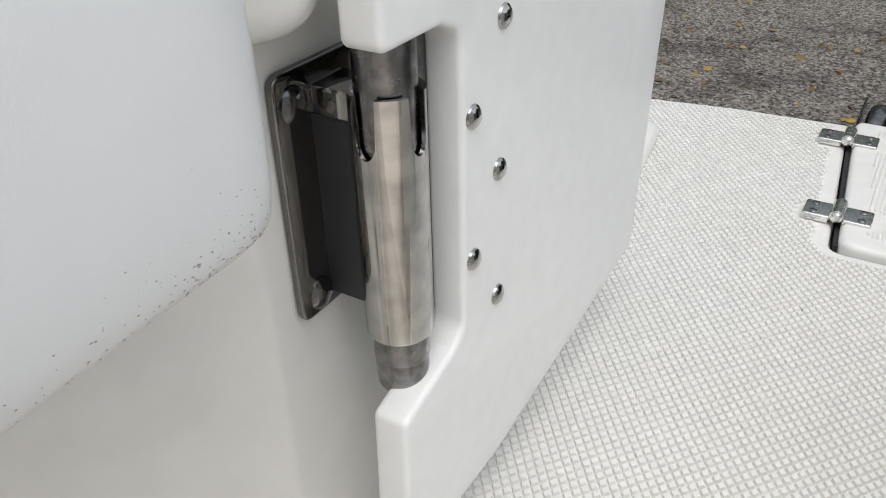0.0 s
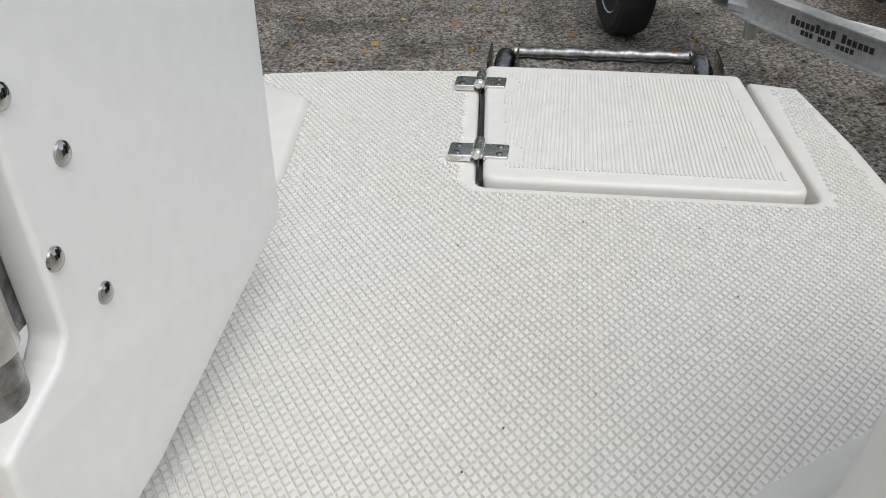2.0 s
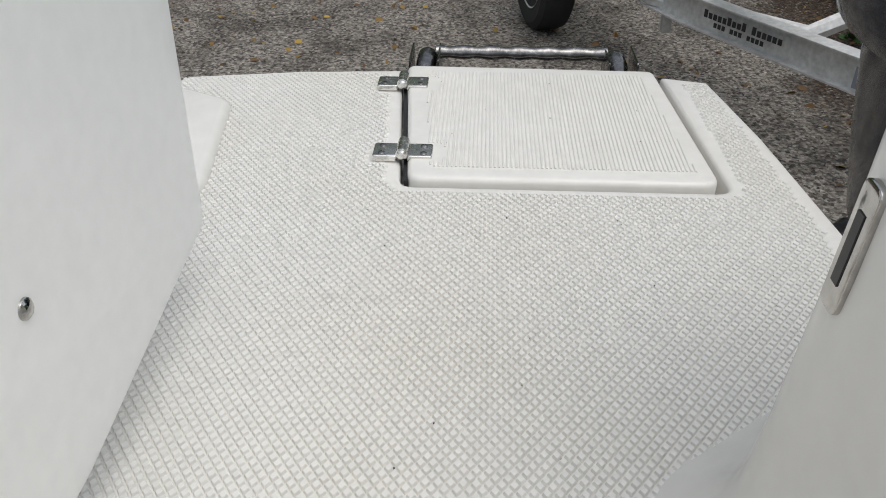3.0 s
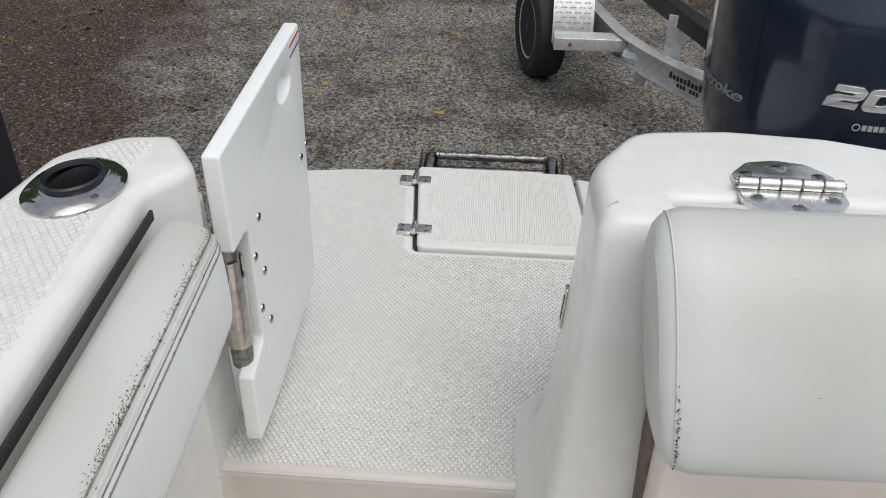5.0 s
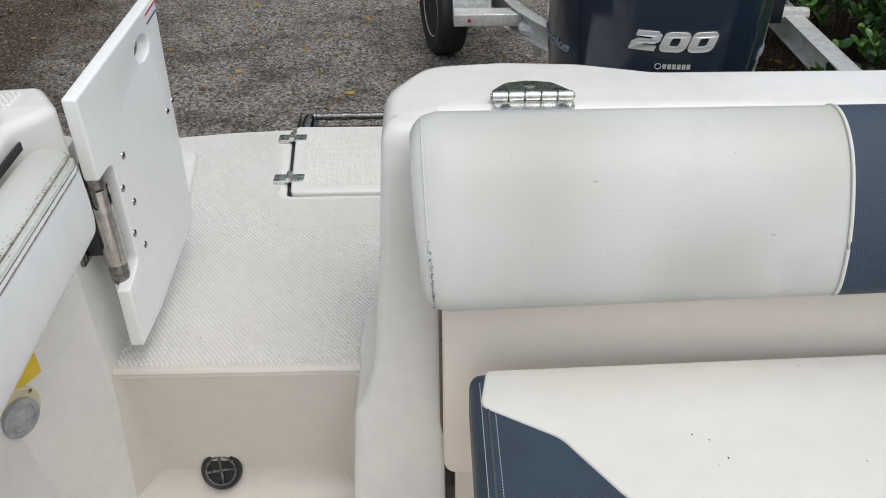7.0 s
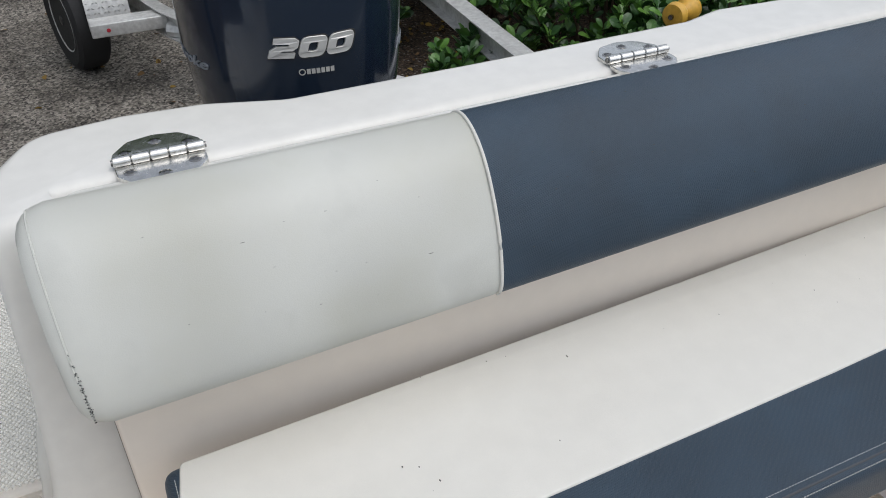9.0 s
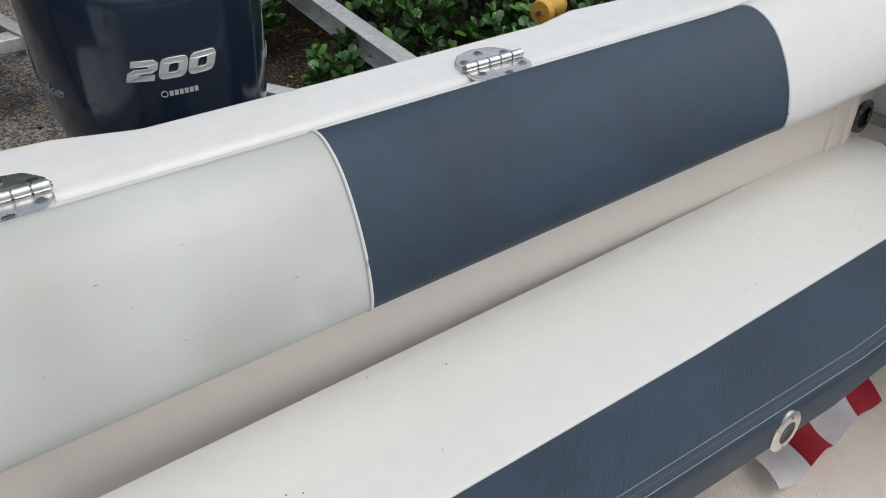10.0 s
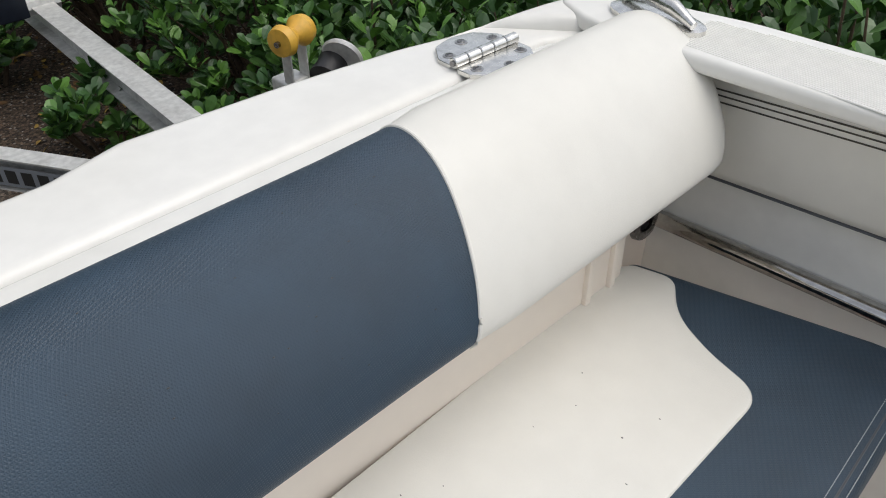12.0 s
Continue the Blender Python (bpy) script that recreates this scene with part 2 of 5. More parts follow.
def rounded(pts, r, n=5):
    """A polygon with its corners rounded; r is one radius or one a corner."""
    out = []
    k = len(pts)
    for i, p in enumerate(pts):
        rad = r[i] if isinstance(r, (list, tuple)) else r
        p, a, b = Vector(p), Vector(pts[i - 1]), Vector(pts[(i + 1) % k])
        u, v = (a - p), (b - p)
        if rad <= 0:
            out.append(tuple(p))
            continue
        ang = u.angle(v)
        d = min(rad / math.tan(ang / 2), u.length * 0.48, v.length * 0.48)
        s, e = p + u.normalized() * d, p + v.normalized() * d
        for j in range(n + 1):
            t = j / n
            out.append(tuple((1 - t) ** 2 * s + 2 * t * (1 - t) * p + t * t * e))
    return out


AX = {"z": Matrix(), "x": Matrix(((0, 0, 1, 0), (1, 0, 0, 0), (0, 1, 0, 0), (0, 0, 0, 1))), "y": Matrix(((1, 0, 0, 0), (0, 0, -1, 0), (0, 1, 0, 0), (0, 0, 0, 1)))}


def plate(loops, lo, hi, bevel=0.0, axis="z", seg=2):
    """A flat plate with any holes, its rims rounded: loops are (a, b) in the plane across the axis: x:(y, z), y:(x, z), z:(x, y)."""
    cu = bpy.data.curves.new("t", "CURVE")
    cu.dimensions, cu.fill_mode = "2D", "BOTH"
    cu.extrude, cu.bevel_depth, cu.bevel_resolution, cu.offset = max((hi - lo) / 2 - bevel, 1e-5), bevel, seg, -bevel
    for loop in loops:
        sp = cu.splines.new("POLY")
        sp.points.add(len(loop) - 1)
        for q, p in zip(sp.points, loop):
            q.co = (p[0], p[1], 0, 1)
        sp.use_cyclic_u = True
    ob = bpy.data.objects.new("t", cu)
    scene.collection.objects.link(ob)
    me = bpy.data.meshes.new_from_object(ob.evaluated_get(bpy.context.evaluated_depsgraph_get()))
    bpy.data.objects.remove(ob)
    bpy.data.curves.remove(cu)
    bm = bmesh.new()
    bm.from_mesh(me)
    bpy.data.meshes.remove(me)
    bmesh.ops.remove_doubles(bm, verts=bm.verts, dist=1e-5)
    mid = (lo + hi) / 2
    shift = {"z": (0, 0, mid), "x": (mid, 0, 0), "y": (0, mid, 0)}[axis]
    return moved(bm, Matrix.Translation(shift) @ AX[axis])


def words(text, size, depth, shear=0.0, width=1.0):
    """Raised lettering in the x-z plane, facing -y, centred."""
    cu = bpy.data.curves.new("t", "FONT")
    cu.body, cu.size, cu.extrude, cu.shear = text, size, depth, shear
    cu.align_x, cu.align_y, cu.offset = "CENTER", "CENTER", 0.012 * size
    cu.bevel_depth = depth * 0.3
    ob = bpy.data.objects.new("t", cu)
    scene.collection.objects.link(ob)
    me = bpy.data.meshes.new_from_object(ob.evaluated_get(bpy.context.evaluated_depsgraph_get()))
    bpy.data.objects.remove(ob)
    bpy.data.curves.remove(cu)
    bm = bmesh.new()
    bm.from_mesh(me)
    bpy.data.meshes.remove(me)
    return moved(bm, Matrix.Rotation(radians(90), 4, "X") @ Matrix.Diagonal((width, 1, 1, 1)))


def loft(rings, cap=True, closed=True):
    """A skin over rings of equal length, with n-gon caps."""
    bm = bmesh.new()
    vs = [[bm.verts.new(p) for p in r] for r in rings]
    k = len(rings[0])
    for a, b in zip(vs, vs[1:]):
        for i in range(k if closed else k - 1):
            j = (i + 1) % k
            bm.faces.new((a[i], a[j], b[j], b[i]))
    if cap and closed:
        bm.faces.new(vs[0][::-1])
        bm.faces.new(vs[-1])
    return bm


def tube(pts, r, n=12, cap=True):
    """A round bar along points; r is one radius or one a point."""
    rings = []
    pts = [Vector(p) for p in pts]
    up = Vector((0, 0, 1))
    for i, p in enumerate(pts):
        d = (pts[min(i + 1, len(pts) - 1)] - pts[max(i - 1, 0)]).normalized()
        u = d.cross(up if abs(d.z) < 0.9 else Vector((1, 0, 0))).normalized()
        v = d.cross(u)
        rad = r[i] if isinstance(r, (list, tuple)) else r
        rings.append([p + (u * math.cos(2 * math.pi * k / n) + v * math.sin(2 * math.pi * k / n)) * rad for k in range(n)])
    return loft(rings, cap)


def lathe(profile, n=24, at=(0, 0, 0), axis=(0, 0, 1), cap=True):
    """A turned body: profile of (radius, height) along the axis."""
    rings = [[(r * math.cos(2 * math.pi * k / n), r * math.sin(2 * math.pi * k / n), h) for k in range(n)] for r, h in profile]
    m = Matrix.Translation(at) @ Vector(axis).to_track_quat("Z", "Y").to_matrix().to_4x4()
    return moved(loft(rings, cap), m)


def smooth_ring(pts, n=4):
    """A closed ring with a smooth curve through its points."""
    out, k = [], len(pts)
    for i in range(k):
        a, b, c, d = (np.array(pts[(i + j) % k]) for j in (-1, 0, 1, 2))
        for j in range(n):
            t = j / n
            out.append(tuple(0.5 * (2 * b + (c - a) * t + (2 * a - 5 * b + 4 * c - d) * t * t + (3 * b - a - 3 * c + d) * t ** 3)))
    return out


def arc3(a, b, c, d, n=40):
    a, b, c, d = Vector(a), Vector(b), Vector(c), Vector(d)
    return [(1 - t) ** 3 * a + 3 * t * (1 - t) ** 2 * b + 3 * t * t * (1 - t) * c + t ** 3 * d for t in [k / n for k in range(n + 1)]]


def inside(p, poly):
    x, y = p
    hit = False
    for i, a in enumerate(poly):
        b = poly[i - 1]
        if (a[1] > y) != (b[1] > y) and x < (b[0] - a[0]) * (y - a[1]) / (b[1] - a[1]) + a[0]:
            hit = not hit
    return hit


def clear(p, poly, d):
    """Whether a point lies d or more inside a polygon."""
    return all(inside((p[0] + d * math.cos(a), p[1] + d * math.sin(a)), poly) for a in (0, 1.05, 2.09, 3.14, 4.19, 5.24))


def diamonds(poly, holes, z, dx, dy, h, fill=0.80, edge=0.006):
    """A field of small raised diamonds over a polygon: one mesh."""
    xs, ys = [p[0] for p in poly], [p[1] for p in poly]
    V, F = [], []
    rows = int((max(ys) - min(ys)) / (dy / 2)) + 1
    for j in range(rows):
        y = min(ys) + j * dy / 2
        x = min(xs) + (dx / 2 if j % 2 else 0)
        while x < max(xs):
            if clear((x, y), poly, edge) and not any(inside((x, y), q) for q in holes):
                k = len(V)
                a, b = dx / 2 * fill, dy / 2 * fill
                zz = z(x, y) if callable(z) else z
                for s, t in ((1, -0.0008), (0.68, h)):
                    V.extend(((x + a * s, y, zz + t), (x, y + b * s, zz + t), (x - a * s, y, zz + t), (x, y - b * s, zz + t)))
                F.append((k + 4, k + 5, k + 6, k + 7))
                F.extend((k + i, k + (i + 1) % 4, k + 4 + (i + 1) % 4, k + 4 + i) for i in range(4))
            x += dx
    me = bpy.data.meshes.new("tread")
    me.from_pydata(V, [], F)
    return me


def ribs(poly, holes, z, pitch, h, edge=0.004):
    """Fine straight ridges along y over a polygon: one mesh."""
    V, F = [], []
    xs, ys = [p[0] for p in poly], [p[1] for p in poly]
    x = min(xs)
    while x < max(xs):
        run = []
        y = min(ys)
        while y <= max(ys) + 0.004:
            ok = inside((x, y), poly) and not any(inside((x, y), q) for q in holes)
            if ok:
                run.append(y)
            if run and (not ok):
                if len(run) > 2:
                    k = len(V)
                    w = pitch * 0.38
                    for yy in (run[0], run[-1]):
                        V.extend(((x - w, yy, z - 0.0005), (x - w * 0.4, yy, z + h), (x + w * 0.4, yy, z + h), (x + w, yy, z - 0.0005)))
                    F.extend(((k, k + 1, k + 5, k + 4), (k + 1, k + 2, k + 6, k + 5), (k + 2, k + 3, k + 7, k + 6), (k, k + 3, k + 2, k + 1), (k + 4, k + 5, k + 6, k + 7)))
                run = []
            y += 0.004
        x += pitch
    me = bpy.data.meshes.new("ribs")
    me.from_pydata(V, [], F)
    return me


GROUND = -1.185
SOLE = -0.30

# ---- ground ----
bm = bmesh.new()
bmesh.ops.create_grid(bm, x_segments=40, y_segments=40, size=150, matrix=Matrix.Translation((0, 0, GROUND)))
tagged(part("ground", bm, ASPHALT, smooth=0), "worn grey asphalt ground with loose gravel and leaf litter", "ground", kind="structure")


# dark trees all round, far off
ringed = [(1.2 + 15 * math.cos(a * math.pi / 24), 2 + 15 * math.sin(a * math.pi / 24)) for a in range(48)]
outer_ring = [(1.2 + 15.6 * math.cos(a * math.pi / 24), 2 + 15.6 * math.sin(a * math.pi / 24)) for a in range(48)]
tagged(part("backdrop", plate([outer_ring, ringed], GROUND - 0.1, GROUND + 3.4), HEDGE, smooth=0), "dark green wall of far foliage around the yard", "backdrop", kind="structure")

# taller trees behind the stern
trng = random.Random(12)
crowns = []
for a in range(66, 164, 2):
    c, d, top = math.cos(radians(a)), math.sin(radians(a)), GROUND + trng.uniform(8.0, 11.5)
    crowns.append([(1.2 + q * c, 2 + q * d, z) for q, z in ((13.2, GROUND - 0.1), (13.0, top - 1.0), (13.4, top), (14.2, top), (14.6, top - 1.0), (14.4, GROUND - 0.1))])
tagged(part("backdrop", loft(crowns), HEDGE, smooth=0), "dark green tall trees beyond the stern", "backdrop", kind="structure")


# ---- the boat's mouldings ----
boat = thing("boat", "white fibreglass motor boat with an open stern cockpit", "boat", (1.28, 0.4, GROUND))

# swim platform
AFT = [(-0.09, 1.36), (-0.06, 1.405), (0.1, 1.432), (0.262, 1.444), (0.45, 1.443), (0.66, 1.432), (0.722, 1.415)]
DECK = AFT + [(0.752, 1.226), (0.775, 1.0), (0.80, 0.478), (-0.12, 0.478), (-0.12, 1.25)]
HATCH = [(0.266, 1.47), (0.298, 1.086), (0.672, 1.086), (0.648, 1.47)]
HOLE = rounded([(0.262, 1.52), (0.294, 1.081), (0.679, 1.081), (0.654, 1.52)], [0, 0.02, 0.02, 0])
outer = AFT[:4][:-1] + [(0.262, 1.444)] + rounded([(0.262, 1.444), (0.293, 1.081), (0.679, 1.081), (0.656, 1.432)], [0, 0.02, 0.02, 0]) + [(0.722, 1.415)] + DECK[7:]
part("swim_platform", plate([outer], -0.06, 0.0, 0.006), TREAD, boat, "white swim platform with moulded diamond tread")
part("platform_skirt", plate([[(-0.11, 0.6), (-0.11, 1.25), (-0.05, 1.38), (0.26, 1.415), (0.7, 1.39), (0.73, 1.2), (0.76, 0.6)]], -0.26, -0.03, 0.02), GEL, boat)
PAD = rounded([(-0.11, 1.36), (-0.03, 1.33), (0.036, 1.295), (0.066, 1.075), (0.05, 0.9), (-0.11, 0.85)], [0, 0.02, 0.03, 0.03, 0.1, 0])
part("raised_pad", plate([PAD], -0.02, 0.014, 0.012, seg=4), GEL, boat)
HPADS = [rounded([(a - 0.046, b - 0.025), (a + 0.054, b - 0.025), (a + 0.054, b + 0.025), (a - 0.046, b + 0.025)], 0.022) for a, b in ((0.29, 1.155), (0.272, 1.376))]
RIM = rounded([(0.242, 1.46), (0.276, 1.068), (0.695, 1.068), (0.682, 1.46)], 0.03)
tread = diamonds([(p[0], p[1]) for p in [(-0.07, 1.395), (0.1, 1.424), (0.262, 1.434), (0.72, 1.405), (0.74, 1.226), (0.76, 1.0), (0.70, 0.488), (0.07, 0.488), (0.02, 0.9), (-0.07, 1.0)]],
                 [RIM, PAD] + HPADS, 0.0, 0.0092, 0.0120, 0.0030, 0.92)
tagged(part("diamond_tread", tread, TREAD, boat, smooth=0), "fine moulded diamond tread", kind="stuff")

# hatch lid with two hinges
LID = rounded([(0.270, 1.452), (0.301, 1.090), (0.668, 1.090), (0.645, 1.443)], [0.014, 0.022, 0.022, 0.014])
hatch = part("hatch_lid", plate([LID], -0.03, 0.006, 0.007, seg=3), TREAD, boat, "white ribbed hatch lid")
tagged(part("ribbed_tread", ribs([(0.300, 1.425), (0.326, 1.118), (0.645, 1.118), (0.622, 1.42)], HPADS, 0.006, 0.0052, 0.0018), TREAD, hatch, smooth=0), "fine straight anti-slip ribs", kind="stuff")

# black strip laid in the hinge-side gap as its painted shade
part("hatch_gap_dark", plate([[(0.2635, 1.44), (0.2955, 1.10), (0.3005, 1.10), (0.2695, 1.44)]], -0.028, -0.004), RUBBER, boat, "dark strip standing for the shade in the hatch gap")


def hatch_hinge(x, y):
    h = part("hatch_hinge", tube([(x, y - 0.022, 0.0115), (x, y - 0.02, 0.0115), (x, y + 0.02, 0.0115), (x, y + 0.022, 0.0115)], [0.004, 0.0066, 0.0066, 0.004], 12), CHROME, boat, "polished stainless hinge")
    for s in (-1, 1):
        a, b = sorted((x + s * 0.006, x + s * 0.037))
        part("hinge_leaf", plate([rounded([(a, y - 0.018), (b, y - 0.018), (b, y + 0.018), (a, y + 0.018)], 0.004)], 0.001, 0.0095, 0.0015), CHROME, h)
        for t in (-1, 1):
            part("screw", lathe([(0.0001, 0.0), (0.0042, 0.0), (0.0045, 0.0012), (0.003, 0.0022), (0.0001, 0.0024)], 10, (x + s * 0.026, y + t * 0.010, 0.0092)), DULL, h)
    for k in (-1, 0, 1):
        part("knuckle", tube([(x, y + k * 0.012 - 0.005, 0.0115), (x, y + k * 0.012 + 0.005, 0.0115)], 0.0078, 14), CHROME, h)


hatch_hinge(0.290, 1.155)
hatch_hinge(0.270, 1.376)

# boarding ladder folded behind the platform
ladder = thing("boarding_ladder", "folded stainless boarding ladder behind the swim platform", "ladder", (0.45, 1.5, -0.01))
for x in (0.295, 0.60):
    part("ladder_rail", tube([(x, 1.455, -0.03), (x, 1.50, -0.012), (x, 1.535, -0.012)], 0.0165, 16), DULL, ladder)
for x in (0.272, 0.316, 0.582, 0.625):
    part("bracket", box(x - 0.0015, x + 0.0015, 1.46, 1.54, -0.035, 0.010, 0.001, 1), DULL, ladder)
part("ladder_step", tube([(0.31, 1.525, 0.0)] + [(0.31 + 0.27 * k / 12, 1.525, 0.0) for k in range(1, 12)] + [(0.585, 1.525, 0.0)], [0.009 if k % 2 else 0.012 for k in range(13)], 12), DULL, ladder)
part("ladder_step", tube([(0.31, 1.50, -0.03), (0.585, 1.50, -0.03)], 0.012, 12), DULL, ladder)

# step well, sole, side walls
WELL_L, WELL_R = 0.072, 0.515
part("riser", plate([rounded([(-0.1, -0.33), (0.62, -0.33), (0.62, -0.004), (-0.1, -0.004)], 0)], 0.474, 0.52, 0.0, "y"), WELL, boat, "glossy cream riser below the swim platform, its shade in the colour")
nose = [(0.473 + 0.013 - 0.013 * math.cos(a), -0.0125 + 0.013 * math.sin(a)) for a in [k * math.pi / 12 for k in range(7)]]
part("step_nose", loft([[(x, y, z) for y, z in nose + [(0.50, 0.0005), (0.50, -0.03)]] for x in (-0.1, 0.62)]), WELL, boat)
cove = [(0.474 - 0.05 + 0.05 * math.sin(a), SOLE + 0.05 - 0.05 * math.cos(a)) for a in [k * math.pi / 12 for k in range(7)]]
part("riser_cove", loft([[(x, y, z) for y, z in cove + [(0.49, SOLE - 0.01), (0.42, SOLE - 0.01)]] for x in (-0.1, 0.62)]), WELL, boat)
SOLEP = [(-0.05, 0.46), (2.70, 0.46), (2.70, -2.3), (-0.05, -2.3)]
part("sole", plate([SOLEP], SOLE - 0.04, SOLE, 0.0), CREAM, boat, "cream cockpit sole with fine anti-slip")
part("sole_panel", plate([rounded([(0.06, 0.405), (0.49, 0.405), (0.49, -1.2), (0.06, -1.2)], 0.03)], SOLE - 0.001, SOLE + 0.004, 0.002), WELL, boat, "glossy cream well floor, its shade in the colour")

tagged(part("sole_tread", diamonds([(1.6, -1.0), (2.47, -1.0), (2.47, 0.12), (1.6, 0.12)], [], SOLE, 0.0105, 0.0130, 0.0010, 1.0), CREAM, boat, smooth=0), "fine moulded diamond tread on the sole", kind="stuff")


def gunwale(side):
    """Gunwale moulding with its side deck, rounded rims and hull side; side +1 is mirrored."""
    def fx(x):
        return x if side < 0 else 2.575 - x
    top = rounded([(fx(-0.098), -2.4), (fx(-0.098), 0.15), (fx(-0.062), 0.49), (fx(0.0), 0.548), (fx(0.062), 0.556), (fx(0.116), 0.475), (fx(0.076), 0.415), (fx(0.100), -0.1), (fx(0.222), -2.4)],
                  [0, 0.3, 0.06, 0.05, 0.02, 0.04, 0.03, 0.3, 0], 4)
    if side > 0:
        top = [(2.64, -2.4), (2.637, 0.0), (2.618, 0.30), (2.588, 0.45), (2.54, 0.535), (2.495, 0.552), (2.470, 0.49), (2.46, 0.44), (2.466, 0.30), (2.486, 0.0), (2.48, -2.4)]
        top = rounded(top, [0, 0.4, 0.3, 0.1, 0.08, 0.02, 0.04, 0.03, 0.3, 0.3, 0], 4)
    return top


GUNL, GUNR = gunwale(-1), gunwale(1)
part("gunwale", plate([GUNL, [(0.004 + 0.040 * math.cos(a * math.pi / 16), 0.41 + 0.048 * math.sin(a * math.pi / 16)) for a in range(32)]], 0.38, 0.505, 0.016, seg=4), GEL, boat, "white gunwale with moulded diamond side deck")
part("gunwale", plate([GUNR], 0.480, 0.505, 0.009, seg=4), GEL, boat, "white gunwale with fine ribbed side deck")
tagged(part("diamond_tread", diamonds([(-0.085, -0.7), (-0.085, 0.15), (-0.05, 0.46), (0.0, 0.525), (0.05, 0.53), (0.052, 0.4), (0.105, -0.18), (0.13, -0.7)], [[(0.004 + 0.058 * math.cos(a / 3), 0.41 + 0.07 * math.sin(a / 3)) for a in range(19)]], 0.505, 0.0098, 0.0126, 0.0026, 0.93, 0.006), TREAD, boat, smooth=0), "fine moulded diamond tread", kind="stuff")
tagged(part("ribbed_tread", ribs([(2.498, -0.8), (2.480, 0.35), (2.580, 0.35), (2.606, 0.15), (2.620, -0.8)], [], 0.505, 0.0048, 0.0008), TREAD, boat, smooth=0), "fine straight anti-slip ribs", kind="stuff")
# inner faces of the port side, with the angled return beside the steps
WALL = rounded([(-0.095, 0.60), (0.072, 0.60), (0.072, 0.468), (-0.05, 0.198), (-0.05, -2.4), (-0.095, -2.4)], [0, 0.03, 0.015, 0.02, 0, 0])


def fillet(corner, u, v, d):
    """Hollow corner strip: from d along u to d along v, backed by the corner."""
    c, u, v = Vector(corner), Vector(u).normalized(), Vector(v).normalized()
    a, b = c + u * d, c + v * d
    arc = [(1 - t) ** 2 * a + 2 * t * (1 - t) * c + t * t * b for t in [k / 8 for k in range(9)]]
    return arc + [c - (u + v) * 0.006]


def flank(z):
    """Where the console's inner side stands at a height: a steep side on a flared foot."""
    return float(np.interp(z, [-0.30, -0.02, 0.0, 0.02, 0.04, 0.07, 0.11, 0.16, 0.26, 0.48], [0.487, 0.503, 0.508, 0.519, 0.528, 0.537, 0.544, 0.550, 0.558, 0.570]))


ZS = [SOLE + 0.29 * k / 8 for k in range(9)]
part("corner_cove", loft([[(p.x, p.y, z) for p in fillet((0.072, 0.474), (-0.122, -0.27), (1, 0), 0.055 - 0.040 * k / 8)] for k, z in enumerate(ZS)]), WELL, boat, smooth=60)
part("corner_cove", loft([[(p.x, p.y, z) for p in fillet((flank(z), 0.474), (0, -1), (-1, 0), 0.05 - 0.034 * k / 8)] for k, z in enumerate(ZS)]), WELL, boat, smooth=60)
part("side_wall", plate([WALL], SOLE - 0.03, 0.40, 0.0), GEL, boat)
part("side_wall", plate([[(2.598, 0.42), (2.632, 0.42), (2.632, -2.4), (2.598, -2.4)]], SOLE - 0.03, 0.484, 0.0), CREAM, boat)
part("side_ledge", box(2.53, 2.62, -2.3, 0.4, SOLE - 0.02, SOLE + 0.03, 0.012), CREAM, boat)

# hull below
def hull_ring(y, w, keel, chine):
    c = 1.285
    return [(c - w, y, 0.40), (c - w * 0.97, y, chine), (c, y, keel), (c + w * 0.97, y, chine), (c + w, y, 0.40), (c + w - 0.04, y, 0.39), (c + w * 0.93, y, chine + 0.06), (c, y, keel + 0.08), (c - w * 0.93, y, chine + 0.06), (c - w + 0.04, y, 0.39)]


part("hull", loft([hull_ring(0.60, 1.345, GROUND, -0.75), hull_ring(-0.6, 1.355, GROUND, -0.75), hull_ring(-2.4, 1.30, GROUND + 0.02, -0.6)]), GEL, boat, "white hull sides")
part("transom_skin", plate([[(-0.08, -0.72), (1.285, -1.15), (2.65, -0.72), (2.65, 0.40), (0.62, 0.40), (0.62, -0.05), (-0.08, -0.05)]], 0.56, 0.62, 0.0, "y"), GEL, boat)

# transom console
def console_ring(z, inset):
    f = (z + 0.30) / 0.778
    flare = 0.006 * max(0.0, 1 - z / 0.05) ** 2 if z >= 0 else 0.0
    xl = flank(z) + inset
    yf = 0.30 + 0.145 * f + inset
    back = 0.055 * max(0.0, 1 - max(z, 0.0) / 0.07) ** 2 - inset
    pts = [(xl, yf), (0.655, yf), (0.645, 0.500 + inset), (2.41, 0.503 + inset), (2.450, 0.48 + inset), (2.465, 0.448), (2.57, 0.445), (2.57, 0.52 + back), (2.45, 0.595 + back), (2.25, 0.640 + back), (2.08, 0.660 + back), (1.86, 0.674 + back), (1.765, 0.648 + back), (1.32, 0.646 + back), (1.00, 0.650 + back), (0.88, 0.690 + back), (0.76, 0.701 + back), (0.635, 0.687 + back), (xl - flare, 0.59 + back)]
    return [(x, y, z) for x, y in rounded(pts, [0.020, 0.012, 0.04, 0.03, 0.03, 0.02, 0.0, 0.05, 0.1, 0.2, 0.2, 0.05, 0.06, 0.2, 0.1, 0.1, 0.1, 0.07, 0.10], 6)] + [(xl - flare, 0.512, z), (xl, 0.480, z)]


